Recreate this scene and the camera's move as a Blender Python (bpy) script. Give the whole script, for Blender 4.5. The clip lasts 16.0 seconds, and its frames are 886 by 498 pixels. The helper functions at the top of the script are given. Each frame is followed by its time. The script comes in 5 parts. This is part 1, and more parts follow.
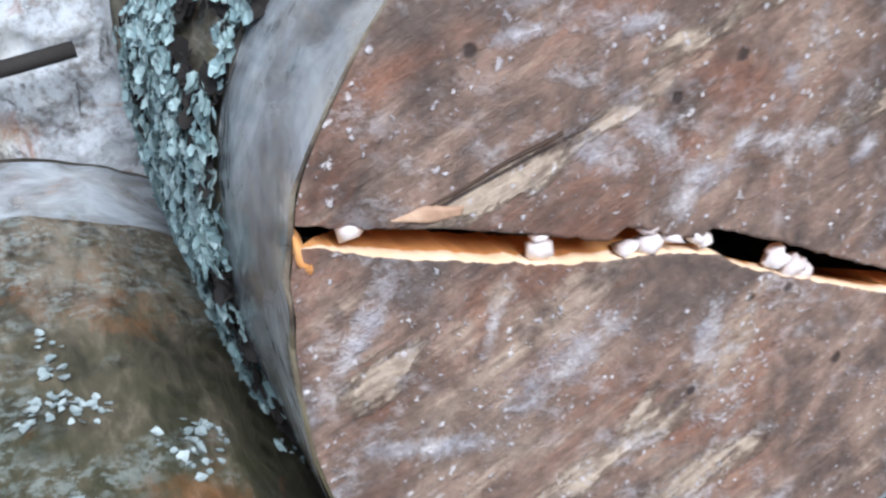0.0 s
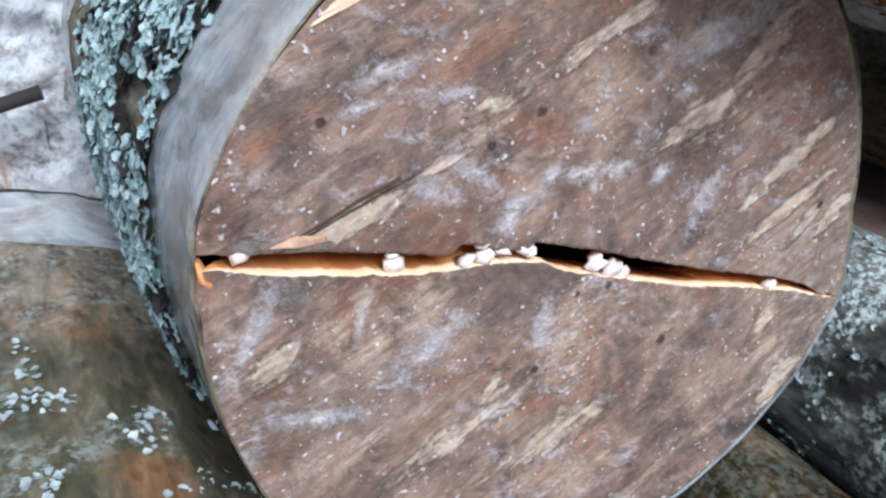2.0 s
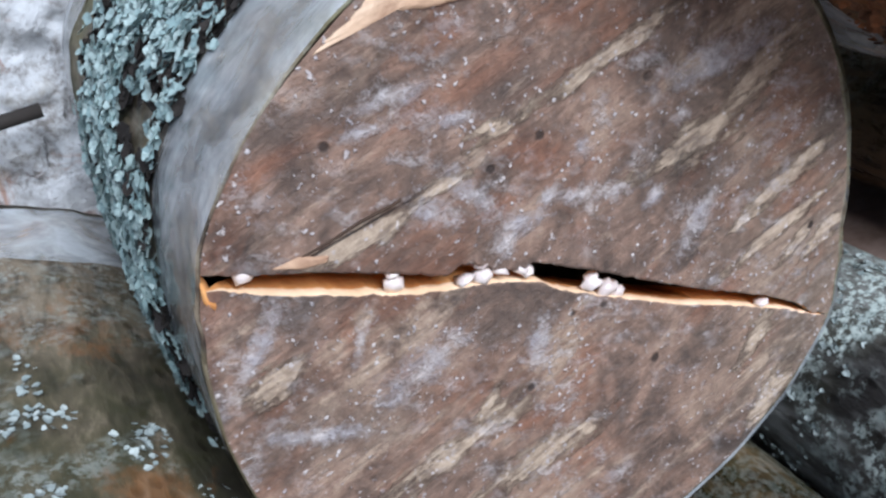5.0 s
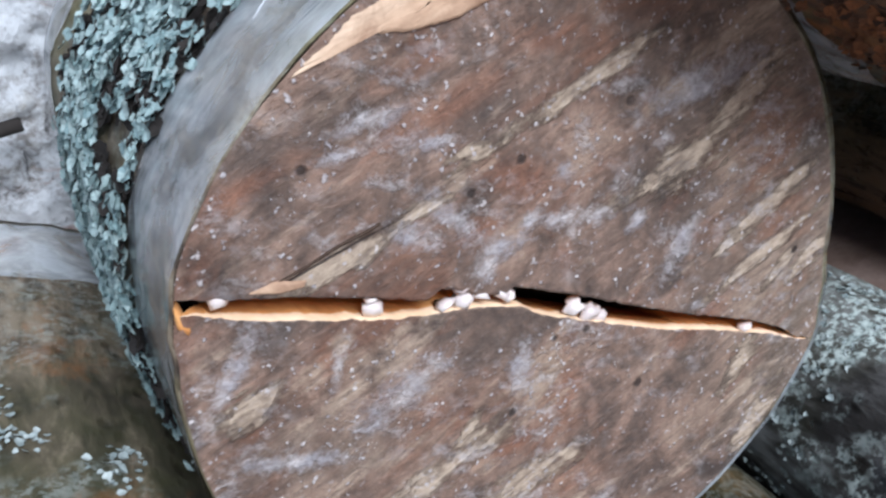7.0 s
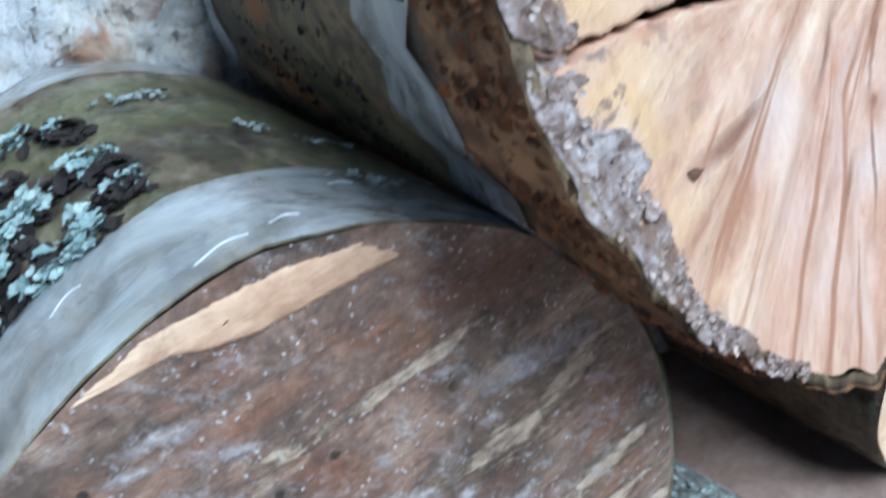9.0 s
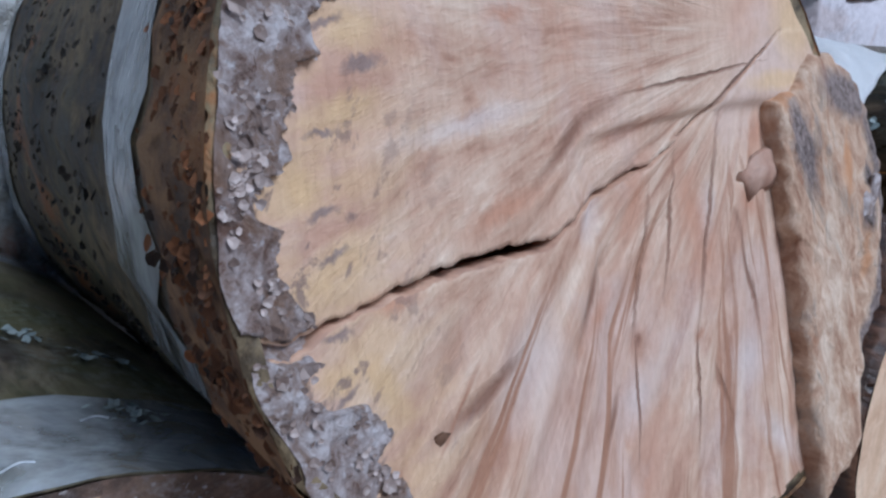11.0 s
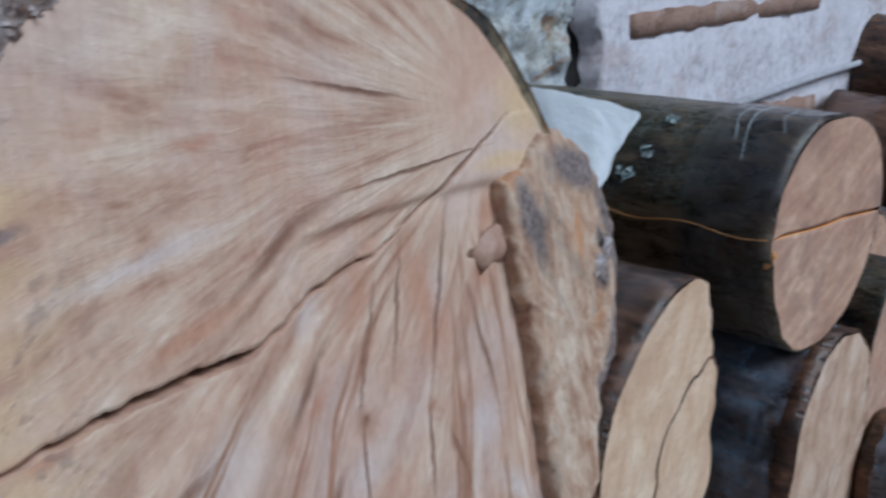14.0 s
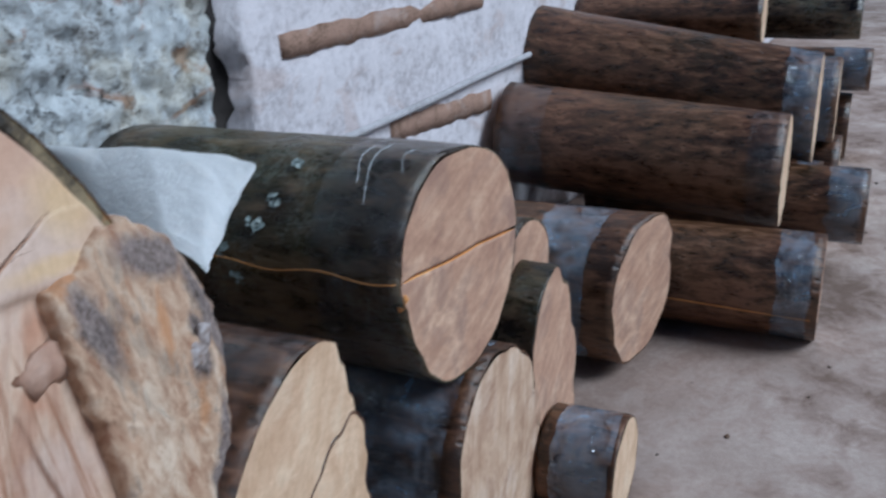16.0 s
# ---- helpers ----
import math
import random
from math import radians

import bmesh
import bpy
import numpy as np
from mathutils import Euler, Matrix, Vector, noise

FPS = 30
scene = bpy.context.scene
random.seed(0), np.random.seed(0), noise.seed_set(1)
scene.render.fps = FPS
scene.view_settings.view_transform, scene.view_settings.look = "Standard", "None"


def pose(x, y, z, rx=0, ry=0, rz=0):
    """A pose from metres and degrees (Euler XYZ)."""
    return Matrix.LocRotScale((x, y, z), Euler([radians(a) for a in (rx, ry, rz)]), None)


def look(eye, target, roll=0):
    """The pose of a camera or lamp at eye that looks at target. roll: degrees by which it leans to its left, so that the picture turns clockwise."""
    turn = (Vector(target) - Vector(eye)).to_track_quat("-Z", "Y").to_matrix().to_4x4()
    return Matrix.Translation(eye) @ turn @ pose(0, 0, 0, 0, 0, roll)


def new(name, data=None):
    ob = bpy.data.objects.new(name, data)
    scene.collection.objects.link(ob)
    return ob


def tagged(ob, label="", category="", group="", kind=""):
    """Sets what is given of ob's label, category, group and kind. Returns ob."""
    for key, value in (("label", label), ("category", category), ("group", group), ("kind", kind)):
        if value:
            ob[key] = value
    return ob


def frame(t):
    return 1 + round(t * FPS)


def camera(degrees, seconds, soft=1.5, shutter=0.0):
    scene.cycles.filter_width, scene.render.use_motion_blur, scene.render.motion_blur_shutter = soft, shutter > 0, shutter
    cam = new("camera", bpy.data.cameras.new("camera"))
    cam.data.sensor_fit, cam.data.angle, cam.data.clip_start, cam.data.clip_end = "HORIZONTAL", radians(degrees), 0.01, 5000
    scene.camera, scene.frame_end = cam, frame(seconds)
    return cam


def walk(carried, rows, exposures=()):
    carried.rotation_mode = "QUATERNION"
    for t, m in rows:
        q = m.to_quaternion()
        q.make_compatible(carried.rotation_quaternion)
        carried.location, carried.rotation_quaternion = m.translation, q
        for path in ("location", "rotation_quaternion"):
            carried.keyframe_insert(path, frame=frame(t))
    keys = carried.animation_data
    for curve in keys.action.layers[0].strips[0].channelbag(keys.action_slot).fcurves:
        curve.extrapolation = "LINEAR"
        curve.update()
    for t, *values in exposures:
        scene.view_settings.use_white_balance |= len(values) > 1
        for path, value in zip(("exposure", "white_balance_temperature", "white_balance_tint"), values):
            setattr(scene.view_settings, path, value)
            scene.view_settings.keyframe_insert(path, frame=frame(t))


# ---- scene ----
cam = camera(53.1, 16.0, 2.5, 0.5)
PATH = [
    (0, (0.005, -0.001, 0.529), (0.528, 1.602, -0.547), -14.4),
    (0.5, (0.007, -0.035, 0.549), (0.512, 1.569, -0.534), -14.4),
    (1, (0.009, -0.058, 0.564), (0.536, 1.546, -0.509), -14.9),
    (1.5, (0.018, -0.075, 0.566), (0.576, 1.506, -0.523), -14.8),
    (2, (0.022, -0.078, 0.567), (0.571, 1.509, -0.519), -15.6),
    (2.5, (0.02, -0.087, 0.577), (0.569, 1.502, -0.507), -15.2),
    (3, (0.022, -0.092, 0.575), (0.573, 1.509, -0.488), -16.4),
    (5.5, (0.019, -0.078, 0.572), (0.598, 1.512, -0.495), -14.9),
    (6, (0.022, -0.077, 0.568), (0.604, 1.515, -0.492), -15.0),
    (6.5, (0.023, -0.077, 0.57), (0.617, 1.513, -0.488), -14.7),
    (7, (0.025, -0.077, 0.574), (0.635, 1.512, -0.475), -14.0),
    (7.5, (0.032, -0.077, 0.576), (0.707, 1.486, -0.472), -12.6),
    (8, (0.048, -0.076, 0.572), (0.727, 1.486, -0.476), -12.7),
    (8.5, (0.071, -0.063, 0.59), (0.835, 1.514, -0.373), -11.6),
    (8.6, (0.083, -0.063, 0.607), (0.834, 1.514, -0.369), -11.2),
    (9, (0.089, -0.065, 0.624), (0.926, 1.517, -0.269), -9.7),
    (9.5, (0.104, -0.07, 0.641), (1.037, 1.524, -0.127), -7.7),
    (10, (0.119, -0.073, 0.646), (1.185, 1.474, -0.041), -5.1),
    (10.2, (0.121, -0.076, 0.649), (1.246, 1.435, -0.025), -4.2),
    (12.3, (0.118, -0.08, 0.66), (1.351, 1.387, 0.089), -1.7),
    (12.5, (0.117, -0.085, 0.659), (1.341, 1.393, 0.094), -1.7),
    (13, (0.123, -0.094, 0.666), (1.375, 1.35, 0.076), -1.2),
    (13.5, (0.147, -0.115, 0.688), (1.475, 1.244, 0.062), -1.2),
    (14, (0.172, -0.137, 0.716), (1.588, 1.117, 0.066), -0.9),
    (14.5, (0.2, -0.149, 0.726), (1.715, 0.978, 0.07), 0.3),
    (15, (0.228, -0.156, 0.723), (1.815, 0.839, 0.023), -0.6),
    (15.5, (0.263, -0.178, 0.74), (1.91, 0.704, 0.026), -1.3),
    (16, (0.291, -0.2, 0.765), (1.981, 0.599, 0.055), -2.2),
]
EXPOSURES = [(0, 0.62, 5500, 10), (1.2, 0.66, 5480, 9), (3, 0.5, 5550, 11), (6, 0.32, 5580, 11), (8, 0.38, 5450, 9), (9.0, 0.42, 5000, 1), (9.5, 0.2, 4950, 1), (10, -0.08, 4950, 4), (12.5, -0.48, 5130, 10), (14, -0.64, 5020, 3), (15, -0.85, 4850, -1), (16, -0.45, 5100, 3)]
walk(cam, [(t, look(eye, target, roll)) for t, eye, target, roll in PATH], EXPOSURES)

# ---- light ----
FLOOR = 0.055
world = bpy.data.worlds.new("overcast")
scene.world = world
world.use_nodes = True
wn, wl = world.node_tree.nodes, world.node_tree.links
sky = wn.new("ShaderNodeTexSky")
sky.sky_type, sky.sun_disc = "NISHITA", False
sky.sun_elevation, sky.sun_rotation = radians(43), radians(168)
wl.new(sky.outputs["Color"], wn["Background"].inputs["Color"])
wn["Background"].inputs["Strength"].default_value = 0.036
sun = new("sun", bpy.data.lights.new("sun", "SUN"))
sun.data.energy, sun.data.angle, sun.data.color = 4.3, radians(32), (1.0, 0.95, 0.9)
sun.matrix_world = look((0.7, -3.3, 3.1), (0, 0, 0))


# ---- materials ----
class Mat:
    """A node material with short helpers."""

    def __init__(self, name, rough=0.7, metal=0.0):
        self.m = bpy.data.materials.new(name)
        self.m.use_nodes = True
        self.t = self.m.node_tree
        self.b = self.t.nodes["Principled BSDF"]
        self.b.inputs["Roughness"].default_value = rough
        self.b.inputs["Metallic"].default_value = metal
        self.co = self.t.nodes.new("ShaderNodeTexCoord").outputs["Object"]

    def n(self, kind, **inputs):
        node = self.t.nodes.new(kind)
        for k, v in inputs.items():
            self.put(node, k.replace("_", " "), v)
        return node

    def put(self, node, key, v):
        if isinstance(v, bpy.types.NodeSocket):
            self.t.links.new(v, node.inputs[key])
        else:
            node.inputs[key].default_value = v

    def coords(self, scale=(1, 1, 1), rot=(0, 0, 0), source=None):
        vec = source or self.co
        for key, value in (("Rotation", [radians(a) for a in rot]), ("Scale", scale)):
            mp = self.n("ShaderNodeMapping")
            self.t.links.new(vec, mp.inputs["Vector"])
            mp.inputs[key].default_value = value
            vec = mp.outputs["Vector"]
        return vec

    def fan(self, cx, cz, turns, stretch):
        """Coordinates for streaks that radiate in the xz plane from (cx, cz)."""
        sep = self.n("ShaderNodeSeparateXYZ")
        self.t.links.new(self.co, sep.inputs[0])
        dx, dz = self.math("SUBTRACT", sep.outputs[0], cx), self.math("SUBTRACT", sep.outputs[2], cz)
        ang = self.math("MULTIPLY", self.math("ARCTAN2", dz, self.math("MULTIPLY", dx, -1.0)), turns)
        far = self.math("MULTIPLY", self.math("SQRT", self.math("ADD", self.math("MULTIPLY", dx, dx), self.math("MULTIPLY", dz, dz))), stretch)
        wave = self.math("MULTIPLY", self.noise(9, None, 3, 0.5), 0.06 * turns)
        com = self.n("ShaderNodeCombineXYZ")
        self.t.links.new(self.math("ADD", ang, wave), com.inputs[0])
        self.t.links.new(far, com.inputs[1])
        return com.outputs[0]

    def noise(self, scale, vec=None, detail=6, rough=0.6, dist=0.0):
        nd = self.n("ShaderNodeTexNoise", Scale=scale, Detail=detail, Roughness=rough, Distortion=dist)
        self.t.links.new(vec or self.co, nd.inputs["Vector"])
        return nd.outputs["Fac"]

    def voronoi(self, scale, vec=None, feature="F1", out="Distance"):
        nd = self.n("ShaderNodeTexVoronoi", Scale=scale)
        nd.feature = feature
        self.t.links.new(vec or self.co, nd.inputs["Vector"])
        return nd.outputs[out]

    def ramp(self, fac, stops):
        nd = self.n("ShaderNodeValToRGB")
        self.t.links.new(fac, nd.inputs["Fac"])
        el = nd.color_ramp.elements
        while len(el) < len(stops):
            el.new(0.5)
        for e, (p, c) in zip(el, stops):
            e.position = p
            e.color = (*c, 1) if isinstance(c, tuple) else (c, c, c, 1)
        return nd.outputs["Color"]

    def mix(self, fac, a, b, blend="MIX"):
        nd = self.t.nodes.new("ShaderNodeMix")
        nd.data_type, nd.blend_type = "RGBA", blend
        for k, v in ((0, fac), (6, a), (7, b)):
            if isinstance(v, bpy.types.NodeSocket):
                self.t.links.new(v, nd.inputs[k])
            elif k == 0:
                nd.inputs[0].default_value = v
            else:
                nd.inputs[k].default_value = (*v, 1)
        return nd.outputs[2]

    def warped(self, *layers):
        """Coordinates shaken by noise: (scale, amount, source) a layer."""
        vec = self.co
        for scale, amount, source in layers:
            nd = self.n("ShaderNodeTexNoise", Scale=scale, Detail=4.0, Roughness=0.65)
            self.t.links.new(source or self.co, nd.inputs["Vector"])
            off, add = self.t.nodes.new("ShaderNodeVectorMath"), self.t.nodes.new("ShaderNodeVectorMath")
            off.operation, add.operation = "SUBTRACT", "MULTIPLY_ADD"
            self.t.links.new(nd.outputs["Color"], off.inputs[0])
            off.inputs[1].default_value = (0.5, 0.5, 0.5)
            self.t.links.new(off.outputs[0], add.inputs[0])
            add.inputs[1].default_value = (amount, 0, amount)
            self.t.links.new(vec, add.inputs[2])
            vec = add.outputs[0]
        return vec

    def marks(self, spots, vec, core=0.45, rim=1.1):
        """A mask of oval stains on the xz plane: centre x, z, half length, half width, slant in degrees."""
        best = None
        for cx, cz, long, wide, slant in spots:
            mp = self.n("ShaderNodeMapping", Location=(cx, 0, cz), Rotation=(0, -radians(slant), 0), Scale=(long, 1, wide))
            mp.vector_type = "TEXTURE"
            self.t.links.new(vec, mp.inputs["Vector"])
            ln = self.t.nodes.new("ShaderNodeVectorMath")
            ln.operation = "LENGTH"
            self.t.links.new(mp.outputs["Vector"], ln.inputs[0])
            best = ln.outputs["Value"] if best is None else self.math("MINIMUM", best, ln.outputs["Value"])
        fall = self.n("ShaderNodeMapRange")
        for k, v in ((1, core), (2, rim), (3, 1.0), (4, 0.0)):
            fall.inputs[k].default_value = v
        self.t.links.new(best, fall.inputs[0])
        return fall.outputs[0]

    def stains(self, name, shake, core, rim):
        """A mask from the stain distance that stain_field() laid on the mesh, its edge shaken by noise."""
        at = self.t.nodes.new("ShaderNodeAttribute")
        at.attribute_name = name
        fall = self.n("ShaderNodeMapRange")
        for k, v in ((1, core), (2, rim), (3, 1.0), (4, 0.0)):
            fall.inputs[k].default_value = v
        self.t.links.new(self.math("ADD", at.outputs["Fac"], shake), fall.inputs[0])
        return fall.outputs[0]

    def math(self, op, a, b=0.0):
        nd = self.t.nodes.new("ShaderNodeMath")
        nd.operation = op
        for k, v in ((0, a), (1, b)):
            if isinstance(v, bpy.types.NodeSocket):
                self.t.links.new(v, nd.inputs[k])
            else:
                nd.inputs[k].default_value = v
        return nd.outputs[0]

    def finish(self, color, height=None, bump=0.5, dist=0.002, rough=None):
        if isinstance(color, tuple):
            self.b.inputs["Base Color"].default_value = (*color, 1)
        else:
            self.t.links.new(color, self.b.inputs["Base Color"])
        if height is not None:
            bp = self.n("ShaderNodeBump", Strength=bump, Distance=dist)
            self.t.links.new(height, bp.inputs["Height"])
            self.t.links.new(bp.outputs["Normal"], self.b.inputs["Normal"])
        if rough is not None:
            self.t.links.new(rough, self.b.inputs["Roughness"])
        return self.m


def bark_material(name, dark, mid, light, lichen=0.0, moss=0.0, gloss=0.6, along=0.35, rust=0.0):
    """Bark: ribs along the log (object y), blotches, lichen crust and green algae."""
    m = Mat(name, gloss)
    v = m.coords((1, along, 1))
    big, fine = m.noise(9, v, 5, 0.6), m.noise(70, v, 8, 0.7, 0.4)
    rib = m.noise(160, m.coords((1, 0.2, 1)), 4, 0.6)
    col = m.ramp(m.mix(0.55, big, fine), [(0.42, dark), (0.5, mid), (0.585, light)])
    pits = m.ramp(m.voronoi(85, m.coords((1, 0.6, 1))), [(0.1, 0.0), (0.3, 1.0)])
    col = m.mix(0.75, col, m.mix(pits, (0.35, 0.3, 0.26), (1, 1, 1)), "MULTIPLY")
    if moss:
        col = m.mix(m.math("MULTIPLY", m.ramp(m.noise(6, None, 5, 0.7), [(0.45, 0.0), (0.6, 1.0)]), moss), col, (0.13, 0.14, 0.045))
    if rust:
        col = m.mix(m.math("MULTIPLY", m.ramp(m.noise(14, m.coords((1, 0.5, 1), (0, 0, 7)), 6, 0.7), [(0.56, 0.0), (0.64, 1.0)]), rust), col, (0.3, 0.11, 0.025))
    if lichen:
        area = m.ramp(m.noise(11, None, 4, 0.6), [(0.48, 0.0), (0.56, 1.0)])
        crust = m.ramp(m.noise(120, None, 8, 0.75), [(0.48, 0.0), (0.54, 1.0)])
        f = m.math("MULTIPLY", m.math("MULTIPLY", area, crust), lichen)
        col = m.mix(f, col, m.ramp(m.noise(240), [(0.35, (0.2, 0.27, 0.26)), (0.65, (0.52, 0.6, 0.57))]))
    h = m.mix(0.5, fine, m.mix(0.5, rib, pits))
    return m.finish(col, h, 0.9, 0.004, m.ramp(fine, [(0.3, gloss - 0.15), (0.7, min(1.0, gloss + 0.25))]))


def sawn_material(name, base, streak, dark, scratch=12, ring=0.12, stain=None, stain_amount=0.0, rough=0.75, long=5.0):
    """A saw-cut log end: annual rings, chain-saw streaks at an angle and stains."""
    m = Mat(name, rough)
    saw_v = m.coords((1, 0.2, long), (0, scratch, 0))
    saw, saw_fine = m.noise(14, saw_v, 7, 0.62, 0.3), m.noise(90, saw_v, 5, 0.7)
    big, fine = m.noise(11, None, 6, 0.65, 0.6), m.noise(150, None, 8, 0.72)
    col = m.ramp(m.mix(0.5, saw, big), [(0.36, dark), (0.5, base), (0.62, streak)])
    col = m.mix(0.3, col, m.ramp(fine, [(0.35, (0.5, 0.45, 0.42)), (0.6, (1.0, 1.0, 1.0))]), "MULTIPLY")
    rings = m.n("ShaderNodeTexWave", Scale=30.0, Distortion=6.0, Detail=4.0)
    rings.wave_type, rings.rings_direction = "RINGS", "Y"
    m.t.links.new(m.coords((1, 0.05, 1)), rings.inputs["Vector"])
    col = m.mix(ring, col, m.ramp(rings.outputs["Fac"], [(0.1, (0.6, 0.5, 0.42)), (0.6, (1, 1, 1))]), "MULTIPLY")
    if stain:
        col = m.mix(m.math("MULTIPLY", m.ramp(m.noise(16, None, 7, 0.7, 0.8), [(0.5, 0.0), (0.66, 1.0)]), stain_amount), col, stain)
    return m.finish(col, m.mix(0.5, saw_fine, fine), 0.6, 0.002)


# stains of the old cut: centre x, z, half length, half width, slant
OLD_PALE = [(0.023, 0.095, 0.0415, 0.0035, 11), (0.101, 0.061, 0.0215, 0.0081, 33), (0.066, 0.044, 0.0262, 0.0075, 8), (0.116, 0.004, 0.0252, 0.0043, 20), (0.112, -0.02, 0.0337, 0.0037, 16), (0.139, -0.039, 0.0177, 0.0046, 33), (0.12, -0.035, 0.0082, 0.0031, 40), (-0.067, -0.044, 0.0289, 0.0068, 11), (-0.037, -0.075, 0.0279, 0.0083, 0), (-0.052, -0.029, 0.0074, 0.002, 38), (-0.049, 0.076, 0.0119, 0.0023, -1), (-0.023, 0.088, 0.0093, 0.003, -12), (-0.132, 0.03, 0.0111, 0.0054, 13), (0.092, -0.079, 0.0129, 0.0066, 47), (0.101, -0.125, 0.02, 0.0074, 46), (-0.084, 0.07, 0.0205, 0.005, 3)]
OLD_SOOT = [(-0.094, 0.12, 0.0169, 0.0049, 11), (-0.048, 0.12, 0.0378, 0.0016, 0), (-0.01, 0.097, 0.0142, 0.0078, 8), (0.078, 0.07, 0.0234, 0.0043, -5), (0.144, 0.026, 0.0502, 0.0086, -81), (-0.111, -0.006, 0.0264, 0.0126, -15), (-0.113, 0.054, 0.0081, 0.0054, -21), (-0.026, 0.001, 0.0269, 0.0084, -23), (-0.151, 0.036, 0.0297, 0.0026, -105), (-0.077, 0.07, 0.0131, 0.0083, -37)]
OLD_PITS = [(-0.006, 0.078, 0.0022, 0.0022, 0), (-0.029, 0.074, 0.002, 0.002, 0), (0.033, -0.056, 0.0024, 0.0024, 0), (-0.087, 0.0735, 0.034, 0.0006, 5)]
OLD_RUST = [(-0.011, 0.072, 0.0162, 0.0062, -42), (-0.033, 0.108, 0.0268, 0.0047, 8), (0.013, 0.118, 0.0136, 0.0034, -3), (-0.029, 0.057, 0.009, 0.0057, 9), (-0.098, 0.038, 0.0069, 0.0022, -100), (-0.043, -0.05, 0.015, 0.0035, -1), (-0.016, -0.086, 0.0162, 0.01, -13), (0.0, 0.097, 0.0156, 0.0021, 5), (-0.082, 0.005, 0.0031, 0.0026, 12), (0.071, -0.041, 0.0144, 0.0057, 15), (-0.148, 0.048, 0.0253, 0.0023, -112), (-0.108, 0.109, 0.0101, 0.0027, -165)]
OLD_MOULD = [(0.084, 0.077, 0.0193, 0.0061, 1), (0.064, 0.006, 0.013, 0.0047, 41), (-0.071, 0.107, 0.0087, 0.0017, -6), (-0.058, 0.115, 0.0108, 0.0031, -2), (-0.037, 0.098, 0.0057, 0.0019, -12), (-0.053, 0.067, 0.0075, 0.0041, -45), (-0.021, 0.046, 0.0087, 0.0028, -11), (-0.029, 0.041, 0.0053, 0.0039, 22), (0.012, 0.065, 0.0037, 0.0025, -10), (0.06, 0.059, 0.0033, 0.0026, 1), (0.042, 0.029, 0.0042, 0.0026, 31), (-0.007, 0.052, 0.0048, 0.0025, 30), (-0.132, 0.047, 0.0168, 0.0033, 46), (-0.093, 0.033, 0.01, 0.0022, 58), (-0.074, 0.004, 0.0164, 0.0058, 16), (-0.124, -0.001, 0.018, 0.0032, -28), (0.013, 0.044, 0.0158, 0.003, -20), (-0.023, -0.012, 0.0099, 0.0038, 65), (-0.038, 0.067, 0.0126, 0.0036, -55)]


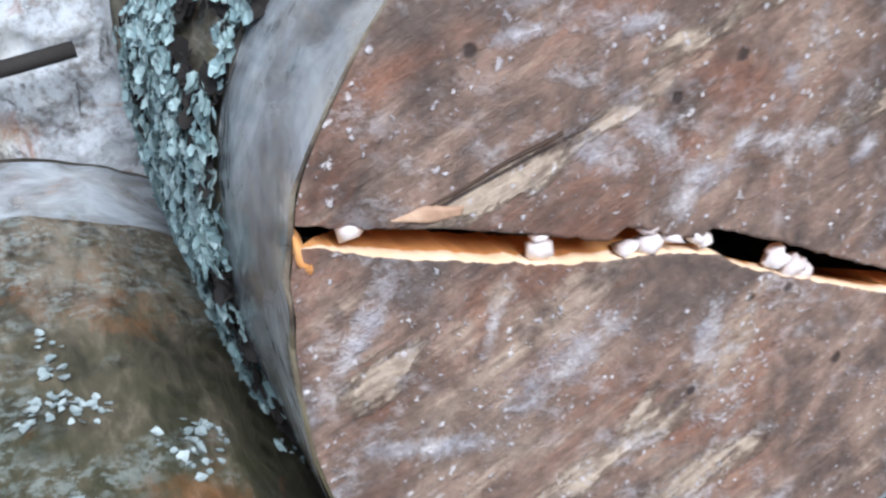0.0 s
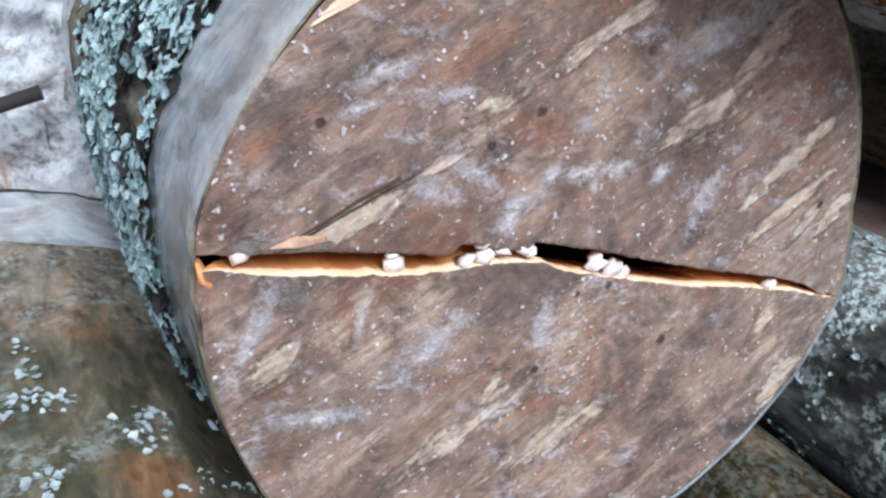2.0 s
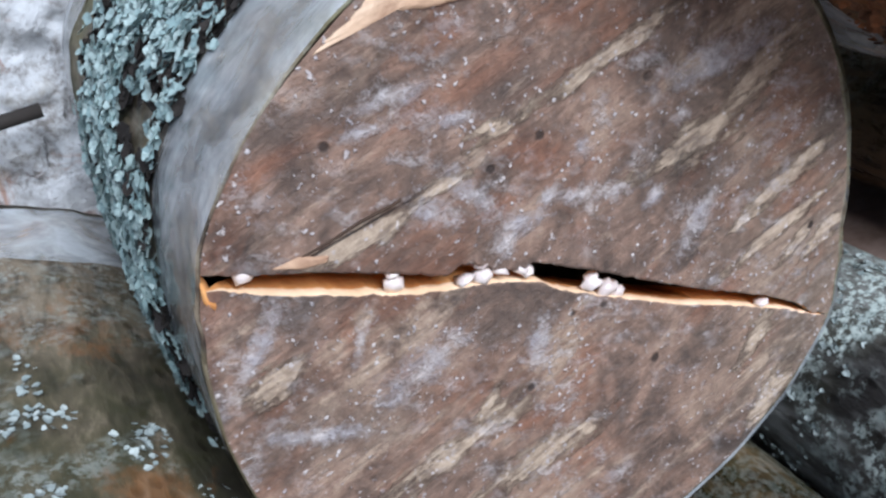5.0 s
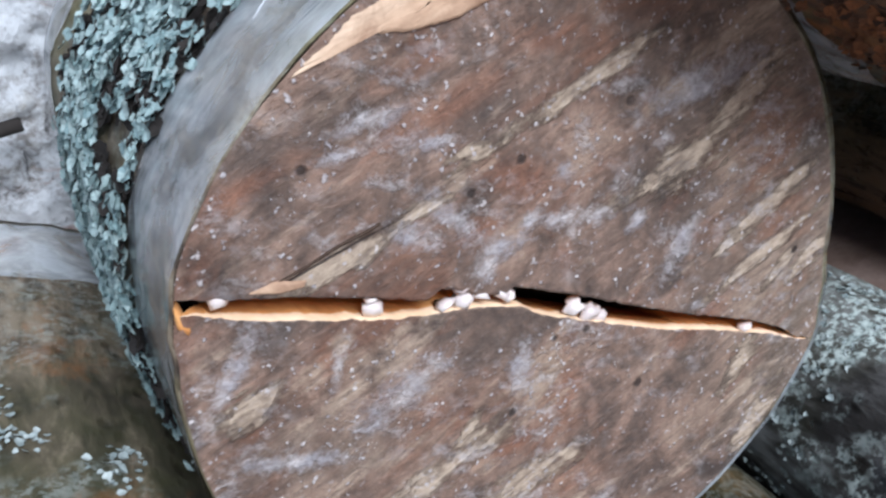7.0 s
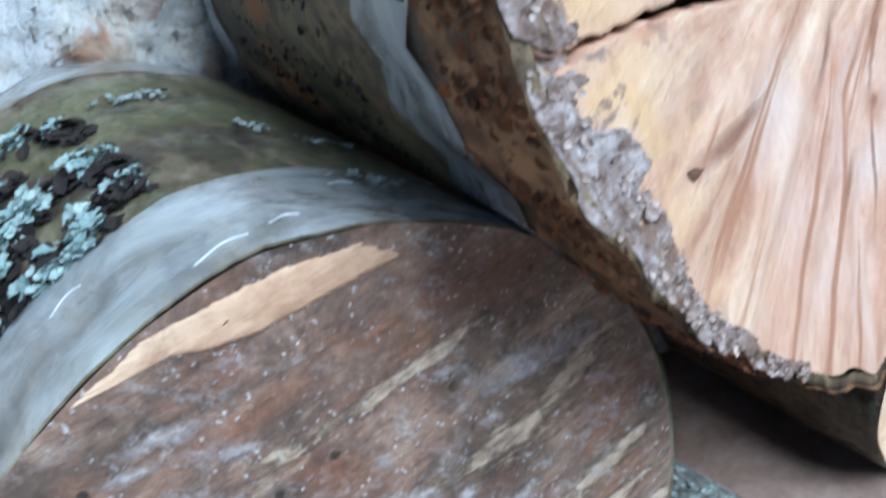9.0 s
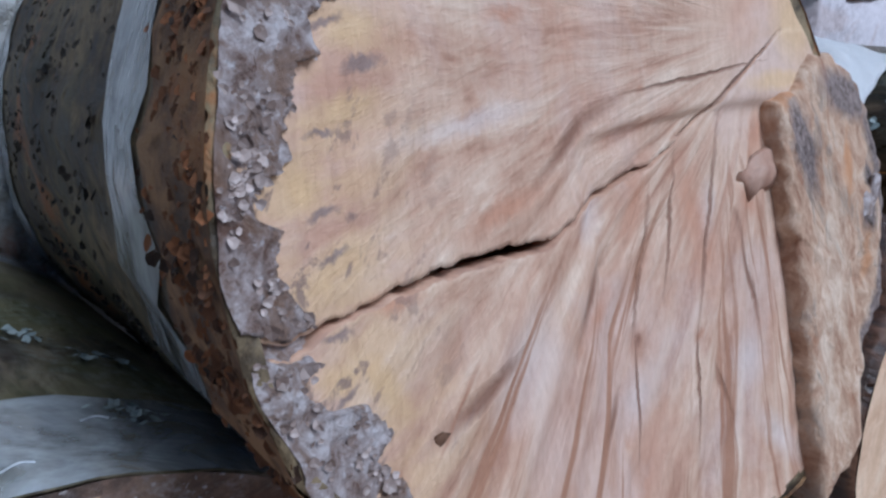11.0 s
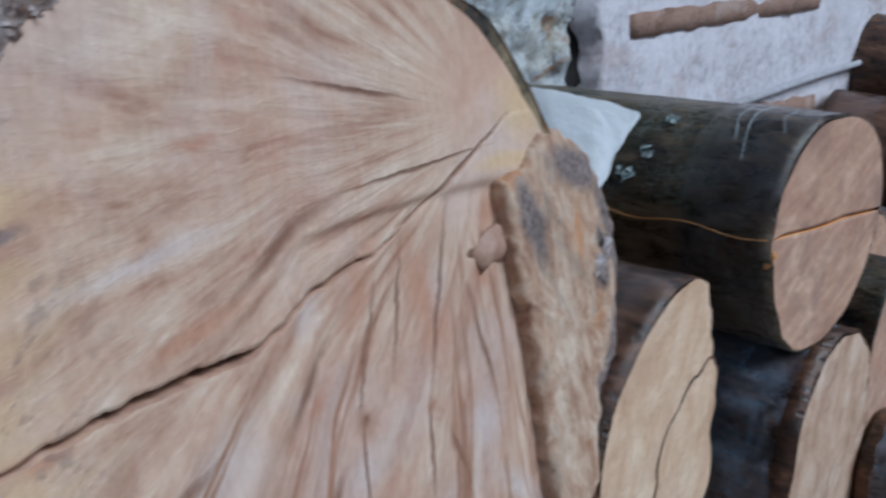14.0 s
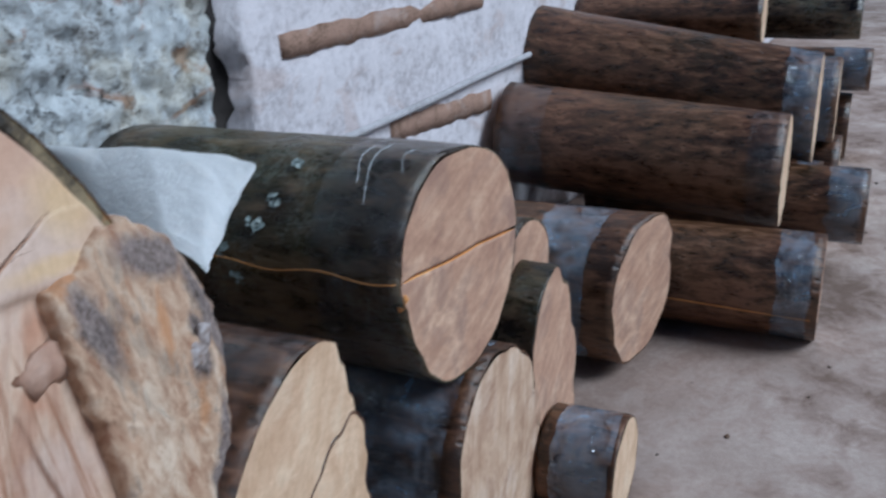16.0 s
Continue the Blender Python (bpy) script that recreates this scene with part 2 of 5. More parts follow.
def weathered_material():
    """The old brown cut: grey-brown and rusty patches, pale saw streaks, whitish mould flecks and dark pits."""
    m = Mat("weathered_cut", 0.62)
    saw_v = m.coords((1, 0.2, 4.5), (0, 12, 0))
    saw, saw_fine = m.noise(9, saw_v, 8, 0.62, 0.5), m.noise(60, saw_v, 6, 0.7)
    big, mid, fine = m.noise(9, None, 6, 0.6, 0.5), m.noise(38, None, 8, 0.7, 0.5), m.noise(190, None, 8, 0.75)
    along = m.math("MULTIPLY", m.math("SUBTRACT", m.mix(0.45, m.noise(22, saw_v, 8, 0.8), m.noise(55, m.coords((1, 1, 2), (0, 12, 0)), 8, 0.8)), 0.5), 9.0)
    crumbly = m.math("MULTIPLY", m.math("SUBTRACT", m.mix(0.55, m.noise(60, None, 8, 0.8), m.noise(160, None, 6, 0.8)), 0.5), 10.0)
    col = m.ramp(m.mix(0.5, big, mid), [(0.4, (0.07, 0.053, 0.044)), (0.47, (0.155, 0.108, 0.083)), (0.53, (0.275, 0.185, 0.138)), (0.61, (0.4, 0.295, 0.22))])
    sep = m.n("ShaderNodeSeparateXYZ")
    m.t.links.new(m.co, sep.inputs[0])
    side = m.math("ADD", sep.outputs[0], m.math("MULTIPLY", m.math("SUBTRACT", big, 0.5), 0.3))
    ends = m.n("ShaderNodeMapRange")
    for k, v in ((1, 0.03), (2, 0.13), (3, 0.0), (4, 0.5)):
        ends.inputs[k].default_value = v
    m.t.links.new(side, ends.inputs[0])
    col = m.mix(ends.outputs[0], col, m.ramp(saw_fine, [(0.35, (0.17, 0.135, 0.1)), (0.65, (0.34, 0.275, 0.205))]))
    col = m.mix(m.math("MULTIPLY", m.ramp(m.noise(13, m.coords((1, 1, 2), (0, 12, 0)), 5, 0.65, 0.6), [(0.52, 0.0), (0.64, 1.0)]), 0.55), col, (0.25, 0.11, 0.06))
    pale = m.math("MULTIPLY", m.ramp(saw, [(0.56, 0.0), (0.62, 0.7)]), m.ramp(mid, [(0.4, 0.0), (0.52, 0.8)]))
    streak = m.ramp(saw_fine, [(0.35, (0.38, 0.3, 0.22)), (0.65, (0.6, 0.5, 0.38))])
    col = m.mix(pale, col, streak)
    col = m.mix(m.math("MULTIPLY", m.stains("rust", along, 0.2, 1.9), 0.6), col, m.mix(fine, (0.16, 0.06, 0.03), (0.36, 0.17, 0.1)))
    col = m.mix(m.math("MULTIPLY", m.stains("soot", along, 0.1, 1.9), 0.62), col, m.mix(saw_fine, (0.045, 0.038, 0.034), (0.14, 0.11, 0.09)))
    light = m.stains("pale", along, 0.75, 1.35)
    col = m.mix(m.math("MULTIPLY", light, m.ramp(mid, [(0.34, 0.35), (0.5, 0.92)])), col, streak)
    col = m.mix(0.6, col, m.ramp(fine, [(0.34, (0.42, 0.38, 0.36)), (0.58, (1, 1, 1))]), "MULTIPLY")
    col = m.mix(m.math("MULTIPLY", m.ramp(saw_fine, [(0.42, 1.0), (0.5, 0.0)]), 0.35), col, (0.07, 0.05, 0.04))
    zone = m.ramp(m.noise(15, None, 4, 0.6), [(0.45, 0.0), (0.58, 1.0)])
    flecks = m.noise(85, m.coords((1, 1, 0.7), (0, 60, 0)), 8, 0.78)
    mould = m.math("MULTIPLY", zone, m.ramp(flecks, [(0.51, 0.0), (0.62, 1.0)]))
    placed = m.math("MULTIPLY", m.stains("mould", crumbly, 0.3, 1.7), m.ramp(flecks, [(0.36, 0.1), (0.55, 1.0)]))
    spot = m.math("MULTIPLY", m.ramp(m.voronoi(230, m.warped((210, 0.004, None))), [(0.14, 1.0), (0.24, 0.0)]), m.ramp(m.noise(38), [(0.5, 0.0), (0.56, 1.0)]))
    speck = m.math("MULTIPLY", m.ramp(m.noise(300, None, 4, 0.6), [(0.61, 0.0), (0.65, 0.9)]), m.ramp(m.noise(24), [(0.46, 0.0), (0.54, 1.0)]))
    spot = m.math("MAXIMUM", spot, speck)
    white = m.math("MAXIMUM", m.math("MAXIMUM", m.math("MULTIPLY", mould, 0.5), m.math("MULTIPLY", spot, 0.85)), m.math("MULTIPLY", placed, 0.85))
    col = m.mix(white, col, m.ramp(m.noise(60), [(0.4, (0.44, 0.43, 0.46)), (0.6, (0.74, 0.71, 0.7))]))
    pit = m.math("MULTIPLY", m.ramp(m.voronoi(48), [(0.07, 1.0), (0.12, 0.0)]), m.ramp(m.noise(12), [(0.5, 0.0), (0.55, 0.9)]))
    hole = m.math("MAXIMUM", pit, m.math("MULTIPLY", m.stains("pits", m.math("MULTIPLY", m.math("SUBTRACT", fine, 0.5), 1.2), 0.7, 1.15), 0.9))
    col = m.mix(hole, col, (0.03, 0.02, 0.016))
    h = m.mix(0.4, m.mix(0.5, saw_fine, fine), m.mix(0.5, mid, m.math("SUBTRACT", m.math("MAXIMUM", white, light), hole)))
    return m.finish(col, h, 1.0, 0.004)


# stains of the felling cut, in the same form
CUT_LINES = [(0.098, -0.001, 0.0655, 0.0019, -111), (0.07, -0.084, 0.0434, 0.0011, -104), (0.034, -0.012, 0.0433, 0.0018, -113), (0.016, -0.075, 0.0357, 0.0012, -101), (0.132, -0.042, 0.0455, 0.0024, -83), (0.094, -0.106, 0.0295, 0.0022, -81), (-0.018, -0.075, 0.0219, 0.0052, -158), (-0.132, -0.006, 0.0407, 0.0047, 0), (-0.018, -0.01, 0.029, 0.0047, 28), (-0.019, 0.065, 0.0527, 0.0045, -165), (0.056, 0.131, 0.0448, 0.0017, 166), (0.094, 0.081, 0.0676, 0.0012, -178), (0.064, 0.006, 0.0409, 0.0015, -109), (0.135, 0.0755, 0.055, 0.0013, 25)]
CUT_BLUSH = [(0.037, 0.023, 0.0279, 0.0108, -125), (0.157, 0.04, 0.0187, 0.0106, -131), (0.141, 0.003, 0.0166, 0.0063, -46), (-0.085, 0.052, 0.054, 0.0055, -180), (0.086, 0.005, 0.0513, 0.0156, -78), (-0.066, 0.126, 0.0215, 0.0042, 1), (0.046, 0.08, 0.0043, 0.0025, 9), (0.077, -0.062, 0.0025, 0.0059, -64), (-0.174, 0.045, 0.0179, 0.0037, -13), (-0.015, -0.02, 0.0229, 0.0076, -168)]
CUT_BLANCH = [(0.016, -0.076, 0.0246, 0.0139, 24), (0.12, -0.087, 0.0173, 0.0164, 101), (-0.094, -0.011, 0.0311, 0.0181, 11), (0.097, 0.004, 0.0187, 0.0076, 67), (-0.106, 0.088, 0.0509, 0.0045, -2), (0.143, -0.143, 0.0313, 0.0099, 134), (-0.006, 0.024, 0.0158, 0.0103, 30)]
CUT_STAIN = [(-0.169, 0.117, 0.0107, 0.0025, 4), (-0.2, 0.079, 0.008, 0.0017, 5), (-0.199, 0.066, 0.0078, 0.0016, 3), (-0.184, 0.131, 0.0094, 0.0013, 1), (-0.195, 0.1, 0.0074, 0.0011, -4), (-0.206, 0.028, 0.0066, 0.0018, 8), (-0.222, 0.056, 0.0061, 0.0022, -145), (-0.204, 0.046, 0.0088, 0.0014, -13)]
CUT_GOLD = [(-0.171, 0.127, 0.0136, 0.0069, -1), (-0.18, 0.106, 0.0169, 0.0043, 4), (-0.207, 0.087, 0.0083, 0.0059, 154), (-0.195, 0.064, 0.0193, 0.0069, 2), (-0.207, 0.034, 0.0088, 0.0046, 168), (-0.188, 0.025, 0.019, 0.0051, 126), (0.202, 0.101, 0.0261, 0.0212, -42), (0.183, 0.07, 0.0375, 0.0062, -3)]


def felling_material():
    """The fresh felling cut: pale pinkish wood with saw streaks and fibres that fan out from the hinge."""
    m = Mat("felling_cut", 0.65)
    f1, f2 = m.fan(0.175, 0.1, 6.0, 5.0), m.fan(0.175, 0.1, 15.0, 9.0)
    wide, thin = m.noise(1.7, f1, 7, 0.62, 0.6), m.noise(1.6, f2, 7, 0.68, 0.5)
    big, fine = m.noise(7, None, 6, 0.6, 0.4), m.noise(170, None, 8, 0.7)
    apex = m.n("ShaderNodeVectorMath")
    apex.operation = "DISTANCE"
    m.t.links.new(m.co, apex.inputs[0])
    apex.inputs[1].default_value = (0.175, 0.02, 0.1)
    calm = m.ramp(apex.outputs["Value"], [(0.03, 1.0), (0.11, 0.0)])
    col = m.ramp(m.mix(calm, m.mix(0.3, wide, thin), (0.52, 0.52, 0.52)), [(0.39, (0.36, 0.2, 0.13)), (0.46, (0.51, 0.335, 0.235)), (0.53, (0.6, 0.44, 0.325)), (0.61, (0.72, 0.58, 0.45))])
    blush = m.ramp(m.noise(5, m.coords((1, 1, 1.6), (0, 20, 0)), 5, 0.6, 0.5), [(0.42, 0.0), (0.62, 0.7)])
    col = m.mix(blush, col, (0.5, 0.29, 0.2))
    col = m.mix(m.math("MULTIPLY", m.ramp(big, [(0.48, 0.0), (0.6, 1.0)]), 0.55), col, (0.62, 0.5, 0.44))
    sep = m.n("ShaderNodeSeparateXYZ")
    m.t.links.new(m.co, sep.inputs[0])
    left = m.n("ShaderNodeMapRange")
    for k, v in ((1, -0.12), (2, -0.2), (3, 0.0), (4, 1.0)):
        left.inputs[k].default_value = v
    m.t.links.new(sep.outputs[0], left.inputs[0])
    col = m.mix(m.math("MULTIPLY", left.outputs[0], m.ramp(m.noise(25, m.coords((1, 1, 3)), 6), [(0.42, 0.0), (0.62, 0.75)])), col, (0.62, 0.44, 0.25))
    shaken = m.warped((40, 0.008, None), (170, 0.006, None))
    slight = m.warped((60, 0.004, None), (260, 0.002, None))
    col = m.mix(m.math("MULTIPLY", m.marks(CUT_GOLD, shaken, 0.4, 1.3), 0.7), col, m.mix(thin, (0.56, 0.36, 0.17), (0.72, 0.54, 0.3)))
    col = m.mix(m.math("MULTIPLY", m.marks(CUT_BLANCH, shaken, 0.2, 1.3), 0.55), col, (0.64, 0.58, 0.55))
    col = m.mix(m.math("MULTIPLY", m.marks(CUT_BLUSH, shaken, 0.2, 1.2), 0.75), col, m.mix(thin, (0.34, 0.14, 0.07), (0.6, 0.33, 0.21)))
    lines = m.math("MULTIPLY", m.marks(CUT_LINES, slight, 0.3, 1.2), 0.9)
    col = m.mix(lines, col, (0.23, 0.115, 0.07))
    col = m.mix(m.math("MULTIPLY", m.marks(CUT_STAIN, shaken, 0.5, 1.2), 0.85), col, m.mix(fine, (0.13, 0.09, 0.08), (0.32, 0.25, 0.23)))
    col = m.mix(m.math("MULTIPLY", m.marks([(.023, -.049, .013, .012, 0), (.076, -.062, .005, .006, 0)], shaken, 0.3, 1.1), 0.7), col, m.mix(fine, (0.26, 0.12, 0.065), (0.48, 0.27, 0.18)))
    col = m.mix(m.math("MULTIPLY", m.marks([(.024, -.048, .004, .004, 0)], shaken, 0.2, 1.2), 0.8), col, (0.17, 0.07, 0.04))
    kerf = m.noise(70, m.coords((4, 1, 0.5), (0, -8, 0)), 5, 0.7)
    col = m.mix(0.22, col, m.ramp(kerf, [(0.38, (0.62, 0.55, 0.5)), (0.56, (1, 1, 1))]), "MULTIPLY")
    blot = m.math("MULTIPLY", left.outputs[0], m.ramp(m.noise(42, m.coords((1, 1, 2.2), (0, 25, 0)), 6, 0.65, 0.4), [(0.56, 0.0), (0.62, 0.8)]))
    col = m.mix(blot, col, (0.2, 0.14, 0.12))
    # Grooves fanning over the lower part, their darkness put into the colour.
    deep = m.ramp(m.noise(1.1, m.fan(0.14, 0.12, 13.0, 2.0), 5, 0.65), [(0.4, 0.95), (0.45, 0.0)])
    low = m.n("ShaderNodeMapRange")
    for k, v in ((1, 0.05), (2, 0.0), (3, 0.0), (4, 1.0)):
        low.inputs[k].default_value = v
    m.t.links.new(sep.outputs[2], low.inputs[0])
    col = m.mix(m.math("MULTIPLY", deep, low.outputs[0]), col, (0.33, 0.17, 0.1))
    col = m.mix(0.25, col, m.ramp(fine, [(0.35, (0.6, 0.55, 0.5)), (0.6, (1, 1, 1))]), "MULTIPLY")
    near = m.ramp(m.voronoi(26, m.coords((1, 0.2, 1.3))), [(0.1, 0.0), (0.5, 1.0)])
    col = m.mix(0.22, col, m.mix(near, (0.66, 0.55, 0.48), (1, 1, 1)), "MULTIPLY")
    relief = m.mix(0.35, m.mix(0.5, wide, thin), m.mix(0.5, fine, kerf))
    relief = m.mix(calm, relief, (0.5, 0.5, 0.5))
    return m.finish(col, m.math("SUBTRACT", relief, m.math("MULTIPLY", lines, 0.3)), 1.0, 0.005)


def torn_material():
    """Torn inner bark: lilac-grey and whitish crumbs over brown, slightly glossy."""
    m = Mat("torn_inner_bark", 0.45)
    big, mid, fine = m.noise(24, None, 6, 0.65, 0.6), m.noise(110, None, 8, 0.75, 0.4), m.noise(420, None, 6, 0.75)
    col = m.ramp(m.mix(0.6, big, mid), [(0.41, (0.2, 0.125, 0.095)), (0.46, (0.36, 0.28, 0.25)), (0.51, (0.5, 0.43, 0.415)), (0.57, (0.72, 0.67, 0.67))])
    col = m.mix(0.4, col, m.ramp(fine, [(0.36, (0.45, 0.4, 0.38)), (0.56, (1, 1, 1))]), "MULTIPLY")
    col = m.mix(m.ramp(m.noise(45, None, 6, 0.7, 0.5), [(0.5, 0.0), (0.58, 0.75)]), col, m.mix(fine, (0.08, 0.045, 0.03), (0.4, 0.25, 0.16)))
    col = m.mix(m.ramp(m.noise(260), [(0.6, 0.0), (0.7, 0.8)]), col, (0.72, 0.7, 0.72))
    return m.finish(col, m.mix(0.5, mid, fine), 1.0, 0.005, m.ramp(mid, [(0.4, 0.25), (0.6, 0.7)]))


def film_material(name, low, high, tint, rough, ior=1.28, wrinkle=11):
    """Stretch film with wrinkles: see-through, glossy, hazier where it is wound more often."""
    m = Mat(name, 0.3)
    v = m.coords((1, 2.4, 1))
    wr = m.noise(wrinkle, m.coords((1, 1.6, 1)), 4, 0.5, 0.8)
    haze = m.ramp(m.noise(24, None, 5, 0.6, 0.7), [(0.34, low), (0.66, high)])
    m.finish(tint, wr, 0.3, 0.006)
    clear = m.t.nodes.new("ShaderNodeBsdfTransparent")
    gloss = m.n("ShaderNodeBsdfGlossy", Roughness=rough)
    bp = m.n("ShaderNodeBump", Strength=0.8, Distance=0.008)
    m.t.links.new(wr, bp.inputs["Height"])
    m.t.links.new(bp.outputs["Normal"], gloss.inputs["Normal"])
    fr = m.n("ShaderNodeFresnel", IOR=ior)
    m.t.links.new(bp.outputs["Normal"], fr.inputs["Normal"])
    one, two = m.t.nodes.new("ShaderNodeMixShader"), m.t.nodes.new("ShaderNodeMixShader")
    m.t.links.new(haze, one.inputs[0])
    m.t.links.new(clear.outputs[0], one.inputs[1])
    m.t.links.new(m.b.outputs[0], one.inputs[2])
    m.t.links.new(fr.outputs[0], two.inputs[0])
    m.t.links.new(one.outputs[0], two.inputs[1])
    m.t.links.new(gloss.outputs[0], two.inputs[2])
    m.t.links.new(two.outputs[0], m.t.nodes["Material Output"].inputs["Surface"])
    return m.m


def island_material(name, low, high, rough=0.85, sheen=0.0):
    """Small flakes and lumps, each with a shade of its own."""
    m = Mat(name, rough)
    rnd = m.n("ShaderNodeNewGeometry").outputs["Random Per Island"]
    col = m.mix(rnd, low, high)
    col = m.mix(0.4, col, m.ramp(m.noise(300), [(0.35, (0.6, 0.6, 0.6)), (0.6, (1, 1, 1))]), "MULTIPLY")
    return m.finish(col, m.noise(220), 0.5, 0.001)


def plaster_material(name, light, dark, rust, amount, scale=1.0, rough=0.9):
    m = Mat(name, rough)
    big, fine = m.noise(7 * scale, None, 7, 0.7, 0.5), m.noise(70 * scale, None, 8, 0.7)
    col = m.ramp(m.mix(0.5, big, fine), [(0.4, dark), (0.5, light), (0.66, tuple(min(1, c * 1.2) for c in light))])
    col = m.mix(m.math("MULTIPLY", m.ramp(m.noise(6 + 2 * scale, m.coords((1, 1, 1.4)), 7, 0.65, 0.7), [(0.55, 0.0), (0.63, 1.0)]), amount), col, rust)
    if rough > 0.9:
        gap = m.ramp(m.noise(26, m.coords((1, 1, 0.7)), 8, 0.75, 0.8), [(0.34, 0.8), (0.41, 0.0)])
        col = m.mix(gap, col, (0.07, 0.06, 0.055))
        col = m.mix(m.ramp(m.noise(9, None, 5, 0.6), [(0.5, 0.0), (0.6, 0.45)]), col, (0.55, 0.5, 0.38))
        return m.finish(col, m.mix(0.4, m.math("SUBTRACT", big, gap), fine), 1.0, 0.012)
    return m.finish(col, m.mix(0.4, big, fine), 0.8, 0.006)


def floor_material():
    m = Mat("dusty_concrete", 0.85)
    big, mid, fine = m.noise(2.4, None, 6, 0.65, 0.4), m.noise(14, None, 7, 0.7, 0.5), m.noise(120, None, 8, 0.75)
    col = m.ramp(m.mix(0.5, big, mid), [(0.4, (0.2, 0.14, 0.11)), (0.5, (0.42, 0.335, 0.295)), (0.58, (0.6, 0.52, 0.475))])
    col = m.mix(0.5, col, m.ramp(fine, [(0.3, (0.55, 0.5, 0.47)), (0.65, (1, 1, 1))]), "MULTIPLY")
    sep = m.n("ShaderNodeSeparateXYZ")
    m.t.links.new(m.co, sep.inputs[0])
    dirt = m.n("ShaderNodeMapRange")
    for k, v in ((1, -0.32), (2, 0.05), (3, 0.0), (4, 0.6)):
        dirt.inputs[k].default_value = v
    m.t.links.new(m.math("ADD", sep.outputs[1], m.math("MULTIPLY", m.math("SUBTRACT", m.mix(0.5, mid, m.noise(5, None, 5, 0.6)), 0.5), 1.6)), dirt.inputs[0])
    col = m.mix(dirt.outputs[0], col, m.mix(fine, (0.1, 0.06, 0.042), (0.26, 0.175, 0.135)))
    return m.finish(col, m.mix(0.5, mid, fine), 0.6, 0.004)


FILM = film_material("hazy_stretch_film", 0.16, 0.78, (0.58, 0.64, 0.69), 0.14, 1.4)
CLEAR_FILM = film_material("clear_stretch_film", 0.0, 0.09, (0.45, 0.52, 0.62), 0.07, 1.45, 20)
BLUE_FILM = film_material("bluish_stretch_film", 0.0, 0.42, (0.42, 0.55, 0.72), 0.06, 1.7, 34)
BARK_LICHEN = bark_material("lichen_bark", (0.04, 0.03, 0.022), (0.14, 0.11, 0.075), (0.26, 0.23, 0.17), 0.15, 0.55)
BARK_CRUST = bark_material("lichen_crusted_bark", (0.02, 0.019, 0.018), (0.07, 0.07, 0.068), (0.2, 0.21, 0.21), 1.0, 0.1)
BARK_MOSSY = bark_material("mossy_bark", (0.022, 0.018, 0.014), (0.075, 0.06, 0.042), (0.2, 0.165, 0.12), 0.3, 0.2, rust=0.35)
BARK_RUST = bark_material("rough_brown_bark", (0.012, 0.009, 0.006), (0.085, 0.062, 0.034), (0.24, 0.185, 0.105), 0.0, 0.2, rust=0.9, along=0.8)
BARK_BROWN = bark_material("smooth_brown_bark", (0.02, 0.008, 0.004), (0.08, 0.034, 0.016), (0.18, 0.09, 0.05), 0.0, 0.05, 0.34)
BARK_GREEN = bark_material("dark_green_bark", (0.006, 0.004, 0.003), (0.04, 0.025, 0.014), (0.12, 0.08, 0.046), 0.12, 0.15, 0.28)
OLD_CUT = weathered_material()
FRESH_CUT = felling_material()
PALE_CUT = sawn_material("pale_cut", (0.68, 0.49, 0.33), (0.76, 0.61, 0.44), (0.5, 0.33, 0.2), 65, 0.08, (0.46, 0.28, 0.17), 0.6, long=3)
TAN_CUT = sawn_material("tan_cut", (0.5, 0.31, 0.21), (0.64, 0.44, 0.31), (0.34, 0.19, 0.13), 30, 0.1, (0.26, 0.16, 0.125), 0.75)
ROUGH_CUT = sawn_material("rough_cut", (0.56, 0.4, 0.28), (0.7, 0.56, 0.44), (0.36, 0.22, 0.14), 80, 0.05, (0.3, 0.17, 0.11), 0.8, long=4)
SPLIT_WOOD = sawn_material("split_wood", (0.64, 0.3, 0.09), (0.74, 0.42, 0.16), (0.48, 0.19, 0.05), 4, 0.0)
LEDGE_WOOD = sawn_material("fresh_pale_split_wood", (0.78, 0.58, 0.38), (0.84, 0.68, 0.5), (0.68, 0.45, 0.26), 4, 0.0)
# Whitish stand-in for light reflected along the folds of the film.
GLINT_MAT = film_material("film_glint", 0.45, 0.8, (0.75, 0.8, 0.85), 0.1)
PALE_SPLIT = sawn_material("pale_split_wood", (0.56, 0.39, 0.26), (0.68, 0.52, 0.37), (0.32, 0.19, 0.12), 12, 0.0, (0.26, 0.15, 0.09), 0.9)
